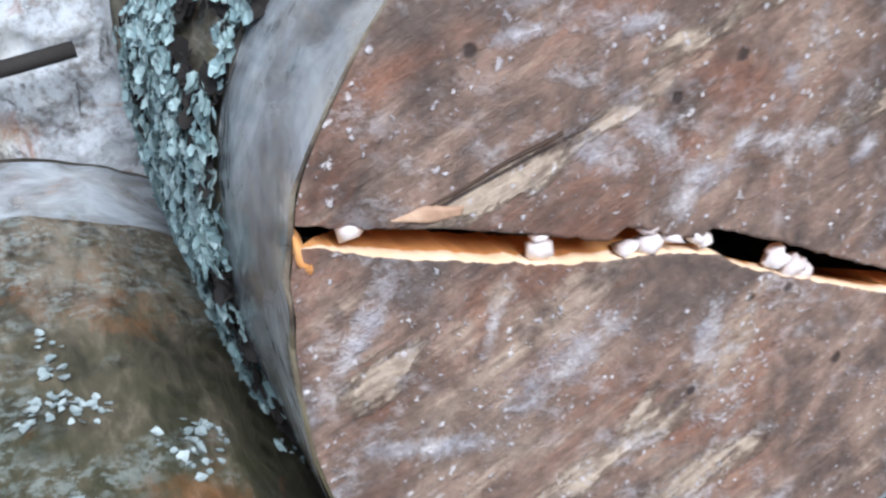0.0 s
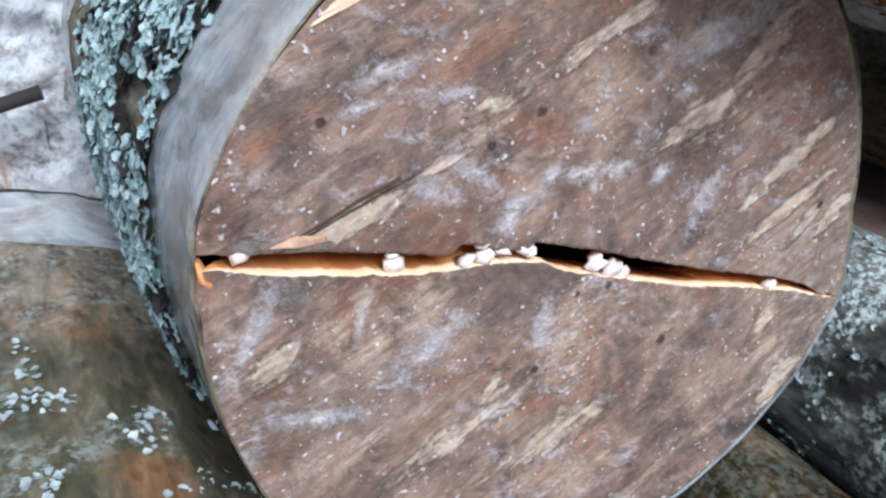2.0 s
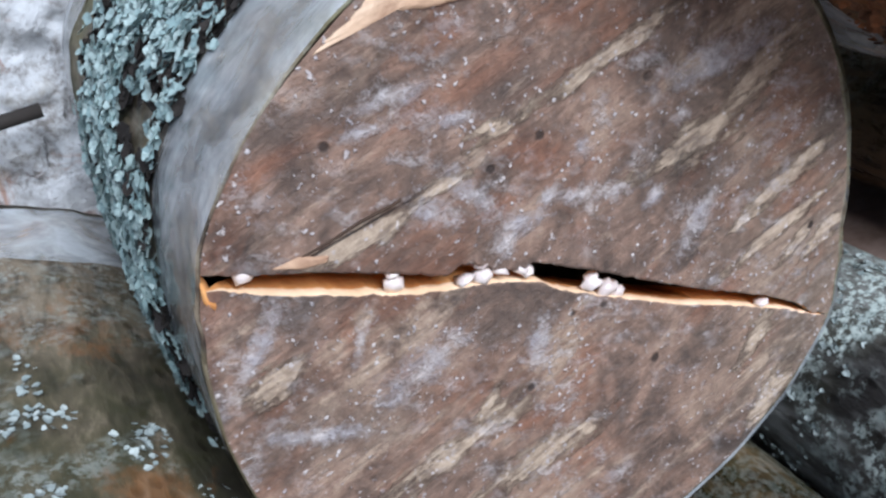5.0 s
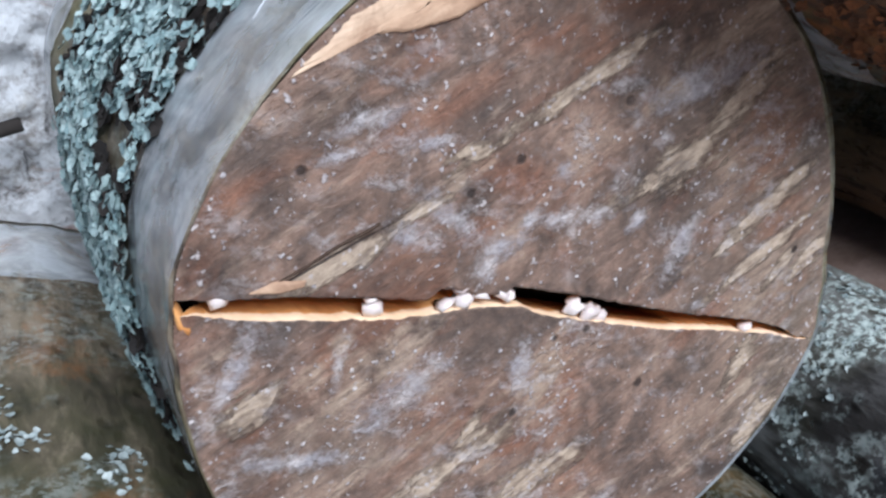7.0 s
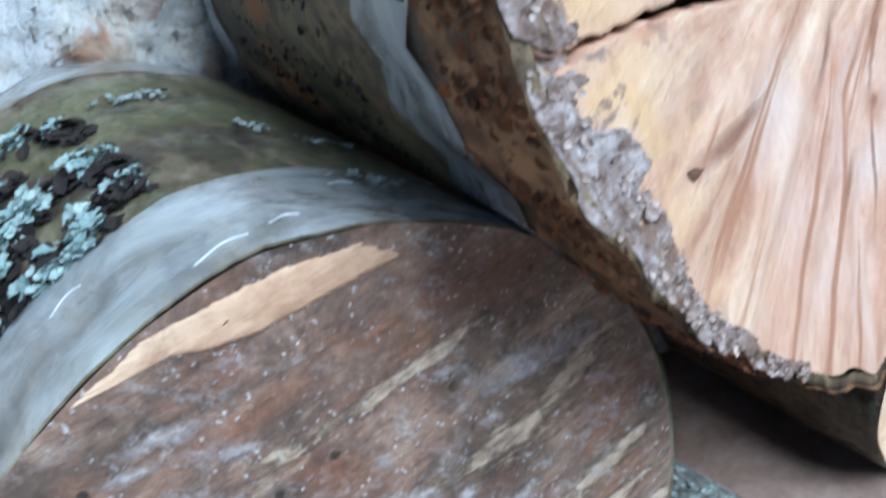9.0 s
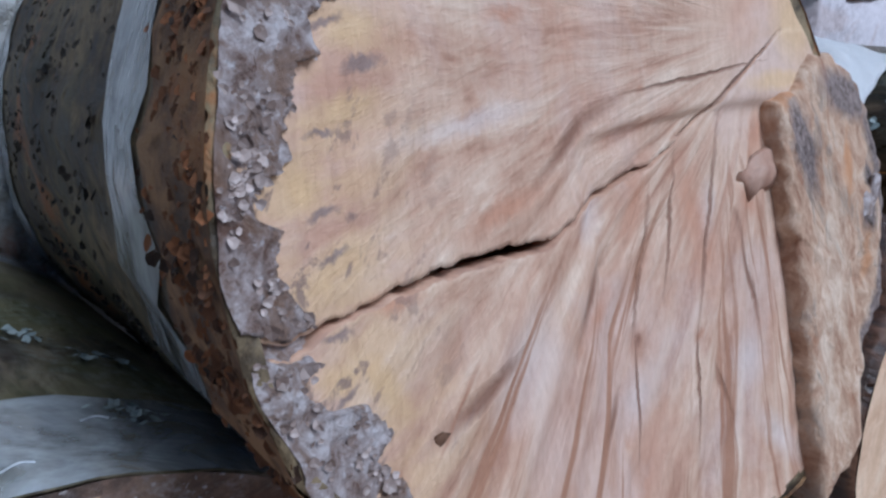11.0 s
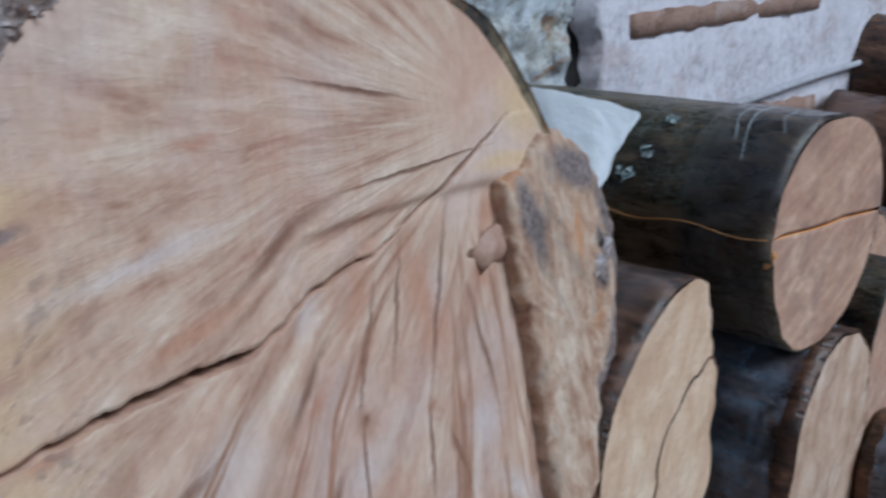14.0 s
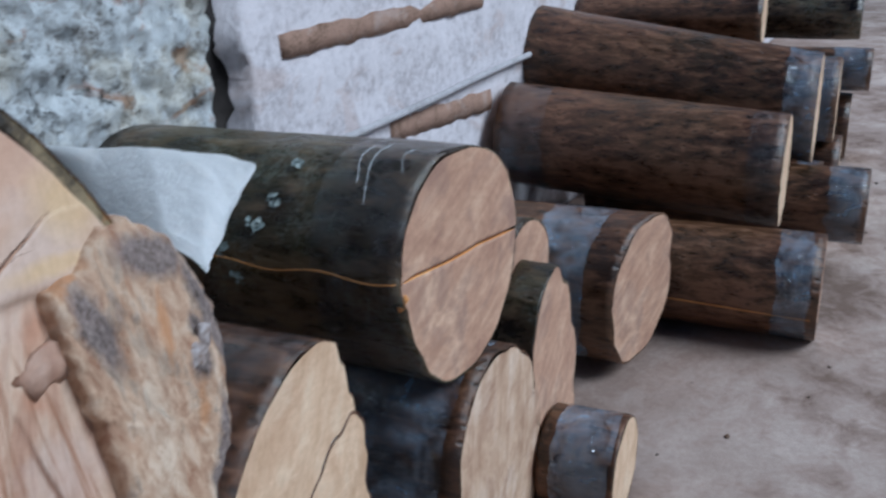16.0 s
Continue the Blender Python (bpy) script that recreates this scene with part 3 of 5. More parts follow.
def flap_material():
    """Weathered wood with grey bark left on it in patches."""
    m = Mat("weathered_flap", 0.75)
    v = m.coords((2.4, 1, 1), (0, 10, 0))
    big, mid, fine = m.noise(11, v, 6, 0.65, 0.6), m.noise(45, v, 8, 0.7, 0.4), m.noise(180, v, 8, 0.7)
    col = m.ramp(mid, [(0.35, (0.3, 0.16, 0.095)), (0.5, (0.5, 0.34, 0.23)), (0.66, (0.68, 0.54, 0.41))])
    bark = m.ramp(m.mix(0.4, big, mid), [(0.56, 0.0), (0.64, 0.7)])
    col = m.mix(bark, col, m.ramp(fine, [(0.35, (0.1, 0.065, 0.05)), (0.62, (0.33, 0.24, 0.2))]))
    col = m.mix(m.ramp(m.noise(21, v, 5, 0.6), [(0.57, 0.0), (0.68, 0.5)]), col, (0.32, 0.14, 0.065))
    shaken = m.warped((40, 0.012, None), (170, 0.008, None))
    col = m.mix(m.math("MULTIPLY", m.marks([(.207, -.04, .055, .015, 80), (.184, -.11, .05, .013, 85), (.225, -.12, .03, .008, 60)], shaken, 0.4, 1.2), 0.8), col, m.ramp(mid, [(0.35, (0.46, 0.31, 0.21)), (0.6, (0.7, 0.58, 0.45))]))
    grey = m.math("MULTIPLY", m.marks([(.185, .03, .035, .012, 100), (.245, .055, .035, .016, -20), (.278, 0, .055, .009, -80), (.25, -.09, .05, .008, 65)], shaken, 0.6, 1.15), 0.95)
    col = m.mix(grey, col, m.ramp(fine, [(0.36, (0.06, 0.042, 0.036)), (0.62, (0.3, 0.245, 0.23))]))
    knot = m.math("MULTIPLY", m.marks([(.257, -.024, .011, .013, 0), (.262, .0, .007, .012, 20)], m.warped((60, 0.006, None), (220, 0.004, None)), 0.6, 1.1), 0.95)
    col = m.mix(knot, col, m.ramp(fine, [(0.4, (0.035, 0.025, 0.02)), (0.62, (0.26, 0.21, 0.2))]))
    col = m.mix(m.math("MULTIPLY", m.marks([(.235, .01, .03, .005, 80), (.245, -.05, .02, .005, 70), (.18, .062, .018, .004, 20)], shaken, 0.4, 1.2), 0.7), col, (0.5, 0.24, 0.1))
    return m.finish(col, m.mix(0.5, m.mix(0.5, mid, fine), m.mix(0.5, bark, m.math("MAXIMUM", grey, knot))), 1.0, 0.006)


FLAP_MAT = flap_material()
LICHEN = island_material("blue_green_lichen", (0.2, 0.3, 0.31), (0.42, 0.54, 0.53))
LICHEN_PALE = island_material("grey_lichen", (0.2, 0.25, 0.25), (0.4, 0.46, 0.45))
CRUST = island_material("greyish_torn_bark", (0.15, 0.105, 0.085), (0.5, 0.42, 0.385), 0.45)
RESIN = island_material("white_resin", (0.5, 0.43, 0.41), (0.74, 0.68, 0.65), 0.3)
BLACK_BARK = island_material("plain_black_bark", (0.012, 0.01, 0.009), (0.022, 0.018, 0.015))
DARK_BARK_BITS = island_material("dark_bark_flakes", (0.02, 0.016, 0.012), (0.12, 0.06, 0.03))
FLOOR_MAT = floor_material()
WALL_MAT = plaster_material("whitewashed_concrete", (0.62, 0.59, 0.62), (0.42, 0.39, 0.41), (0.38, 0.24, 0.18), 0.3)
RUBBLE_MAT = plaster_material("crumbling_render", (0.56, 0.59, 0.61), (0.24, 0.23, 0.22), (0.3, 0.14, 0.075), 0.95, 2.0, 0.95)
LATH_MAT = plaster_material("rusty_brown_lath", (0.3, 0.19, 0.14), (0.15, 0.09, 0.06), (0.45, 0.38, 0.35), 0.4, 4.0)
SHEET_MAT = plaster_material("white_plastic_sheet", (0.92, 0.94, 0.96), (0.9, 0.92, 0.94), (0.9, 0.92, 0.94), 0.1, 1.0, 0.4)
CABLE_MAT = plaster_material("grey_cable_sleeve", (0.42, 0.41, 0.43), (0.3, 0.29, 0.3), (0.3, 0.3, 0.3), 0.2)
DIRT_MAT = island_material("dark_floor_crumbs", (0.03, 0.022, 0.016), (0.14, 0.09, 0.06))
BACKING_MAT = plaster_material("grey_joint_backing", (0.25, 0.24, 0.23), (0.18, 0.17, 0.16), (0.2, 0.18, 0.16), 0.2)


# ---- mesh helpers ----
def part(name, bm, material, parent, label="", smooth=True):
    me = bpy.data.meshes.new(name)
    bm.normal_update()
    bm.to_mesh(me)
    bm.free()
    me.materials.append(material)
    for p in me.polygons:
        p.use_smooth = smooth
    ob = new(name, me)
    ob.parent = parent
    if label:
        ob["label"] = label
    return ob


def thing(name, at, label, category, group="", kind=""):
    ob = new(name)
    ob.location = at
    ob.empty_display_size = 0.05
    return tagged(ob, label, category, group, kind)


def outline(spec):
    """A radius for every angle (degrees, from +x towards +z), gliding through a few (angle, radius) pairs."""
    spec = sorted(spec)
    ang = np.array([a for a, _ in spec] + [spec[0][0] + 360.0])
    rad = np.array([r for _, r in spec] + [spec[0][1]])

    def radius(deg):
        d = (deg - ang[0]) % 360 + ang[0]
        i = min(np.searchsorted(ang, d, "right") - 1, len(ang) - 2)
        f = (d - ang[i]) / (ang[i + 1] - ang[i])
        f = f * f * (3 - 2 * f)
        return float(rad[i] * (1 - f) + rad[i + 1] * f)

    return radius


def round_log(r, wobble=0.03, seed=0):
    rnd = random.Random(seed)
    ph = [rnd.uniform(0, 6.28) for _ in range(3)]
    return lambda deg: r * (1 + wobble * (math.cos(2 * radians(deg) + ph[0]) + 0.5 * math.cos(3 * radians(deg) + ph[1]) + 0.3 * math.cos(5 * radians(deg) + ph[2])))


def tube(radius, length, shift=(0, 0), back=1.0, start=0.0, grow=0.0, rough=0.002, rings=24, seg=96, face=None, rim=0.06, seed=0, close=True, full=None, rear=None):
    """A log's skin along +y; the front ring follows face(x, z), the back ring is scaled by back and shifted sideways."""
    bm = bmesh.new()
    full = full or length
    rows = []
    for j in range(rings + 1):
        f = j / rings
        y = start + (length - start) * f
        g = y / max(length, 1e-6) if not start else f
        row = []
        for i in range(seg):
            a = 360 * i / seg
            t = y / shift[2] if len(shift) > 2 else f
            r = (radius(a) * (1 - t) + rear(a) * t if rear else radius(a) * (1 + (back - 1) * t)) + grow
            x, z = math.cos(radians(a)) * r, math.sin(radians(a)) * r
            if rough:
                k = noise.noise(Vector((x * 14, y * 6 + seed * 3.1, z * 14))) + 0.5 * noise.noise(Vector((x * 60, y * 22 + seed, z * 60)))
                x, z = x * (1 + k * rough / r), z * (1 + k * rough / r)
            if not close:
                ends = max(0.0, 1 - (rings - j if start <= 0 else min(j, rings - j)) / 4)
                y = start + (length - start) * f + ends * 0.007 * noise.noise(Vector((x * 38, seed + (0 if f < 0.5 else 7), z * 38)))
            yy = y + (face(x, z) * (1 - y / full) ** 3 if face else 0)
            row.append(bm.verts.new((x + shift[0] * t, yy, z + shift[1] * t)))
        rows.append(row)
    if rim and close:
        for end in (0, -1):
            src = rows[0] if end == 0 else rows[-1]
            cx = 0 if end == 0 else shift[0]
            cz = 0 if end == 0 else shift[1]
            inner = [bm.verts.new((cx + (v.co.x - cx) * (1 - rim), v.co.y + (0.001 if end == 0 else -0.001), cz + (v.co.z - cz) * (1 - rim))) for v in src]
            rows = [inner] + rows if end == 0 else rows + [inner]
    for a, b in zip(rows, rows[1:]):
        for i in range(seg):
            k = (i + 1) % seg
            bm.faces.new((a[i], b[i], b[k], a[k]))
    bmesh.ops.recalc_face_normals(bm, faces=bm.faces)
    return bm


def disc(radius, face=None, scale=0.97, rings=14, seg=96, bumpy=0.0015, y0=0.0, seed=0, flip=False, centre=(0, 0)):
    """A log's sawn end as a full disc with slight saw relief."""
    bm = bmesh.new()
    mid = bm.verts.new((centre[0], y0 + (face(0, 0) if face else 0), centre[1]))
    prev = None
    for j in range(1, rings + 1):
        row = []
        for i in range(seg):
            a = 360 * i / seg
            r = radius(a) * scale * j / rings
            x, z = math.cos(radians(a)) * r, math.sin(radians(a)) * r
            k = noise.noise(Vector((x * 20 + seed, z * 45 - x * 20, seed))) * bumpy
            row.append(bm.verts.new((x + centre[0], y0 + k + (face(x, z) if face else 0), z + centre[1])))
        for i in range(seg):
            k = (i + 1) % seg
            if prev is None:
                bm.faces.new((mid, row[i], row[k]))
            else:
                bm.faces.new((prev[i], row[i], row[k], prev[k]))
        prev = row
    if flip:
        bmesh.ops.reverse_faces(bm, faces=bm.faces)
    return bm


def cracked_half(radius, crack, upper, tilt, face=None, scale=0.97, cols=150, rows=26, depth=0.06, bumpy=0.0012, seed=0, ledge=0.0068):
    """One side of a sawn end that is split by a crack: crack(s) gives, for s along the crack line (turned by tilt degrees),
    the crack's (lower, upper) edge. The crack's wall runs back into the log."""
    bm = bmesh.new()
    c, s_ = math.cos(radians(tilt)), math.sin(radians(tilt))
    poly = []
    for i in range(720):
        a = i / 2
        r = radius(a) * scale
        x, z = math.cos(radians(a)) * r, math.sin(radians(a)) * r
        poly.append((x * c + z * s_, -x * s_ + z * c))
    pu = np.array([p[0] for p in poly])
    pv = np.array([p[1] for p in poly])
    lo, hi = pu.min() + 1e-4, pu.max() - 1e-4
    pu2, pv2 = np.roll(pu, -1), np.roll(pv, -1)

    def span(u):
        """Where the column at u enters and leaves the outline."""
        cross = (pu - u) * (pu2 - u) <= 0
        f = (u - pu[cross]) / np.where(np.abs(pu2[cross] - pu[cross]) < 1e-9, 1e-9, pu2[cross] - pu[cross])
        v = pv[cross] + np.clip(f, 0, 1) * (pv2[cross] - pv[cross])
        return float(v.min()), float(v.max())

    grid = []
    for i in range(cols + 1):
        u = lo + (hi - lo) * (0.5 - 0.5 * math.cos(math.pi * i / cols))
        bottom, top = span(u)
        deep, drop = depth(u) if callable(depth) else (depth, 0.02)
        edge = min(max(crack(u)[1 if upper else 0], bottom), top)
        rim = top if upper else bottom
        col = []
        for j in range(-2, rows + 1):
            f = max(j, 0) / rows
            v = edge + (rim - edge) * f
            x, z = u * c - v * s_, u * s_ + v * c
            k = noise.noise(Vector((x * 20 + seed, z * 45 - x * 20, seed))) * bumpy
            y = k + (face(x, z) if face else 0)
            if j < 0:
                gap = max(0.0, crack(u)[1] - crack(u)[0])
                fade = min(1.0, gap / 0.0015) * max(0.0, min(1.0, (u - lo) / 0.02 - 0.15, (hi - u) / 0.02 - 0.15))
                if upper:
                    y += fade * deep * (0.4 if j == -1 else 1.0)
                else:
                    y += fade * (min(ledge, deep * 0.5) if j == -1 else deep)
                    z -= fade * (0.0004 if j == -1 else drop)
            col.append(bm.verts.new((x, y, z)))
        grid.append(col)
    for a, b in zip(grid, grid[1:]):
        for j in range(len(a) - 1):
            f = bm.faces.new((a[j], b[j], b[j + 1], a[j + 1]))
            f.material_index = 0 if j >= 2 else (1 if upper or j == 1 else 2)
    bmesh.ops.recalc_face_normals(bm, faces=bm.faces)
    if sum(f.normal.y * f.calc_area() for f in bm.faces if f.material_index == 0) > 0:
        bmesh.ops.reverse_faces(bm, faces=bm.faces)
    return bm


def stain_field(ob, fields):
    """Lays on a sawn face, for each kind of stain, how far every vertex is from the nearest one (1: at its rim)."""
    me = ob.data
    co = np.empty(len(me.vertices) * 3)
    me.vertices.foreach_get("co", co)
    x, z = co[0::3], co[2::3]
    for name, spots in fields.items():
        best = np.full(len(x), 4.0)
        for cx, cz, long, wide, slant in spots:
            c, s_ = math.cos(radians(slant)), math.sin(radians(slant))
            u, v = (x - cx) * c + (z - cz) * s_, -(x - cx) * s_ + (z - cz) * c
            best = np.minimum(best, np.hypot(u / long, v / wide))
        me.attributes.new(name, "FLOAT", "POINT").data.foreach_set("value", best.astype(np.float32))


def log(name, at, length, radius, bark, cut, label, shift=(0, 0), back=1.0, bands=(), face=None, crack=None, rough=0.002, rim=0.05, seed=0, group="stacked logs", inner=None, seg=96, depth=0.06, turn=0.0, film=None, rows=26, cols=150, rear=None):
    """A log with its sawn front end at `at`, running along +y."""
    ob = thing(name, at, label, "log", group)
    ob.rotation_euler = (0, 0, radians(turn))
    part("bark", tube(radius, length, shift, back, rough=rough, face=face, rim=rim, seed=seed, seg=seg, rear=rear), bark, ob)
    if crack:
        tilt, fn = crack
        for up in (True, False):
            h = part("cut_face", cracked_half(radius, fn, up, tilt, face, 1 - rim * 0.9, depth=depth, seed=seed, rows=rows, cols=cols), cut, ob)
            h.data.materials.append(inner or (SPLIT_WOOD if up else LEDGE_WOOD))
            h.data.materials.append(inner or SPLIT_WOOD)
    else:
        part("cut_face", disc(radius, face, 1 - rim * 0.9, seed=seed), cut, ob)
    part("back_face", disc(rear or radius, None, (1 if rear else back) * (1 - rim * 0.9), rings=4, y0=length, seed=seed + 5, flip=True, centre=shift[:2]), cut, ob)
    for s, e in bands:
        w = part("film_wrap", tube(radius, e, (shift[0], shift[1], length), 1 + (back - 1), start=s, grow=0.001, rough=rough, rings=14, rim=0, seed=seed, close=False, seg=seg,
                                   face=face, full=length, rear=rear), film or CLEAR_FILM, ob, "clear wrinkled stretch film")
        w.visible_shadow = False
    return ob


# ---- structure ----
def wall_y(x):
    return 0.585 - 0.066 * x


def slab(x0, x1, z0, z1, thick, nx, nz, relief, scale, seed, rag=0.0):
    """A wall piece whose face follows wall_y, with a rough surface and, with rag, ragged ends."""
    bm = bmesh.new()
    grid = []
    for i in range(nx + 1):
        col = []
        for j in range(nz + 1):
            x, z = x0 + (x1 - x0) * i / nx, z0 + (z1 - z0) * j / nz
            k = noise.fractal(Vector((x * scale, z * scale, seed)), 0.7, 2.1, 6) * relief
            near = max(0.0, 1 - min(abs(x - x0), abs(x - x1)) / 0.08)
            x += rag * near * noise.noise(Vector((seed, z * 16, 1.7)))
            col.append(bm.verts.new((x, wall_y(x) - k, z)))
        grid.append(col)
    for i in range(nx):
        for j in range(nz):
            bm.faces.new((grid[i][j], grid[i + 1][j], grid[i + 1][j + 1], grid[i][j + 1]))
    edges = [e for e in bm.edges if e.is_boundary]
    res = bmesh.ops.extrude_edge_only(bm, edges=edges)
    for v in res["geom"]:
        if isinstance(v, bmesh.types.BMVert):
            v.co.y = wall_y(v.co.x) + thick
    bmesh.ops.recalc_face_normals(bm, faces=bm.faces)
    return bm


def box_mesh(x0, x1, y0, y1, z0, z1, bevel=0.0):
    bm = bmesh.new()
    bmesh.ops.create_cube(bm, size=1.0)
    for v in bm.verts:
        v.co = Vector(((x0 + x1) / 2 + v.co.x * (x1 - x0), (y0 + y1) / 2 + v.co.y * (y1 - y0), (z0 + z1) / 2 + v.co.z * (z1 - z0)))
    if bevel:
        bmesh.ops.bevel(bm, geom=bm.edges[:], offset=bevel, segments=2, affect="EDGES")
    return bm


GX = 1.185
tagged(part("wall_left", slab(-1.8, GX - 0.034, FLOOR, 2.4, 0.25, 760, 420, 0.013, 32, 3, 0.02), RUBBLE_MAT, None), "crumbling whitish wall render with rusty stains", "wall", kind="structure")
tagged(part("wall_right", slab(GX + 0.03, 6.0, FLOOR, 2.4, 0.25, 300, 140, 0.006, 7, 8, 0.02), WALL_MAT, None), "whitewashed concrete wall with board marks", "wall", kind="structure")
def joint():
    """Rough sheet set back between the wall pieces, coloured as the joint's shade."""
    bm = bmesh.new()
    rows = []
    for j in range(121):
        z = FLOOR + 2.3 * j / 120
        row = []
        for i in range(15):
            x = GX - 0.07 + 0.14 * i / 14
            row.append(bm.verts.new((x, wall_y(x) + 0.035 + 0.025 * noise.fractal(Vector((x * 30, z * 18, 4)), 0.8, 2.0, 4), z)))
        rows.append(row)
    for p, q in zip(rows, rows[1:]):
        for i in range(14):
            bm.faces.new((p[i], p[i + 1], q[i + 1], q[i]))
    return bm


# Near-black colour in place of the shade deep in the joint.
tagged(part("joint", joint(), plaster_material("joint_shade_black", (0.014, 0.011, 0.01), (0.005, 0.004, 0.004), (0.04, 0.033, 0.03), 0.4, 3.0), None), "near-black sheet standing in for shade in the joint between the wall pieces", "joint", kind="structure")
# Unseen box added behind the slabs to keep sky light out of the joint.
tagged(part("joint_backing", box_mesh(GX - 0.25, GX + 0.25, 0.79, 0.87, FLOOR, 2.4), BACKING_MAT, None, smooth=False), "unseen backing added to keep light out of the open joint", "wall", kind="structure")
bm = bmesh.new()
n = 60


def spread(i, mid):
    f = i / n * 2 - 1
    return mid + math.copysign(abs(f) ** 2.2 * 400, f)


gv = [[bm.verts.new((spread(i, 0.9), spread(j, -0.3), FLOOR)) for j in range(n + 1)] for i in range(n + 1)]
for i in range(n):
    for j in range(n):
        bm.faces.new((gv[i][j], gv[i + 1][j], gv[i + 1][j + 1], gv[i][j + 1]))
tagged(part("floor", bm, FLOOR_MAT, None), "dusty pinkish brown concrete floor", "floor", kind="structure")


def lath(x0, z0, x1, z1, high, seed):
    """A worn board strip let into the wall, with ragged edges."""
    bm = bmesh.new()
    rows = []
    for i in range(41):
        f = i / 40
        x, z = x0 + (x1 - x0) * f, z0 + (z1 - z0) * f
        e = 0.16 * high * noise.noise(Vector((x * 22, seed, 0)))
        g = 0.14 * high * noise.noise(Vector((x * 30, seed, 5)))
        y = wall_y(x) - 0.0005
        rows.append([bm.verts.new(p) for p in ((x, y + 0.012, z + g), (x, y - 0.002, z + g), (x, y - 0.004, z + high * 0.5), (x, y - 0.001, z + high + e), (x, y + 0.012, z + high + e))])
    for a, b in zip(rows, rows[1:]):
        for k in range(4):
            bm.faces.new((a[k], b[k], b[k + 1], a[k + 1]))
    bm.faces.new(rows[0])
    bm.faces.new(rows[-1])
    bmesh.ops.recalc_face_normals(bm, faces=bm.faces)
    return part("trim", bm, LATH_MAT, None)


tagged(lath(1.29, 0.588, 1.9, 0.594, 0.034, 2), "worn brown board strip in the concrete wall", "board", kind="structure")
tagged(lath(1.55, 0.412, 1.93, 0.392, 0.04, 6), "rusty brown board strip in the concrete wall", "board", kind="structure")


def strand(points, r, seg=8):
    bm = bmesh.new()
    rows = []
    for i, p in enumerate(points):
        d = (Vector(points[min(i + 1, len(points) - 1)]) - Vector(points[max(i - 1, 0)])).normalized()
        u = d.cross(Vector((0, 0, 1))).normalized()
        w = u.cross(d)
        rows.append([bm.verts.new(Vector(p) + (u * math.cos(6.2832 * k / seg) + w * math.sin(6.2832 * k / seg)) * r) for k in range(seg)])
    for a, b in zip(rows, rows[1:]):
        for k in range(seg):
            bm.faces.new((a[k], a[(k + 1) % seg], b[(k + 1) % seg], b[k]))
    bm.faces.new(rows[0])
    bm.faces.new(rows[-1])
    bmesh.ops.recalc_face_normals(bm, faces=bm.faces)
    return bm


CABLE = [(1.24 + 1.01 * i / 30, wall_y(1.24 + 1.01 * i / 30) - 0.014, 0.449 + 0.033 * (i / 30) + 0.001 * math.sin(i * 0.4)) for i in range(31)]
tagged(part("cable", strand(CABLE, 0.0065), CABLE_MAT, None), "grey cable running along the concrete wall", "cable", kind="structure")


def flakes(spots, rnd, lobes=9):
    """Many small lobed flakes; spots: place, normal, size."""
    verts, faces = [], []
    for p, nrm, size in spots:
        nrm = (Vector(nrm) + Vector([rnd.uniform(-0.45, 0.45) for _ in range(3)])).normalized()
        u = nrm.orthogonal().normalized()
        w = nrm.cross(u)
        b = len(verts)
        verts.append(Vector(p) + nrm * size * 0.05)
        ph = rnd.uniform(0, 6.28)
        for k in range(lobes * 2):
            a = ph + 6.2832 * (k + rnd.uniform(-0.2, 0.2)) / (lobes * 2)
            r = size * rnd.uniform(0.8, 1.15) * (1.0 if k % 2 else 0.84)
            verts.append(Vector(p) + (u * math.cos(a) + w * math.sin(a)) * r + nrm * size * rnd.uniform(0.1, 0.45))
        for k in range(lobes * 2):
            faces.append((b, b + 1 + k, b + 1 + (k + 1) % (lobes * 2)))
    me = bpy.data.meshes.new("flakes")
    me.from_pydata(verts, [], faces)
    return me


def add_flakes(name, spots, material, parent, label, seed, lobes=4):
    me = flakes(spots, random.Random(seed), lobes)
    me.materials.append(material)
    ob = new(name, me)
    ob.parent = parent
    ob["kind"] = "stuff"
    ob["label"] = label
    return ob


def on_bark(radius, deg, y, lift=0.0):
    a = radians(deg)
    r = radius(deg) + lift
    return Vector((math.cos(a) * r, y, math.sin(a) * r)), Vector((math.cos(a), 0, math.sin(a)))


def lumps(spots, rnd, jag=0.35):
    """Irregular lumps: place, size along x, y, z."""
    bm = bmesh.new()
    for p, sx, sy, sz in spots:
        res = bmesh.ops.create_icosphere(bm, subdivisions=2 if max(sx, sz) > 0.005 else 1, radius=1.0)
        o = Vector([rnd.uniform(0, 50) for _ in range(3)])
        turn = Euler([rnd.uniform(0, 6.28) for _ in range(3)]).to_matrix()
        for v in res["verts"]:
            k = 1 + jag * noise.noise(v.co * 1.6 + o) + 0.5 * jag * noise.noise(v.co * 4 + o)
            c = turn @ (v.co * k)
            v.co = Vector(p) + Vector((c.x * sx, c.y * sy, c.z * sz))
    return bm


def curve_through(pairs):
    xs, ys = [p[0] for p in pairs], [p[1] for p in pairs]
    return lambda s: float(np.interp(s, xs, ys))


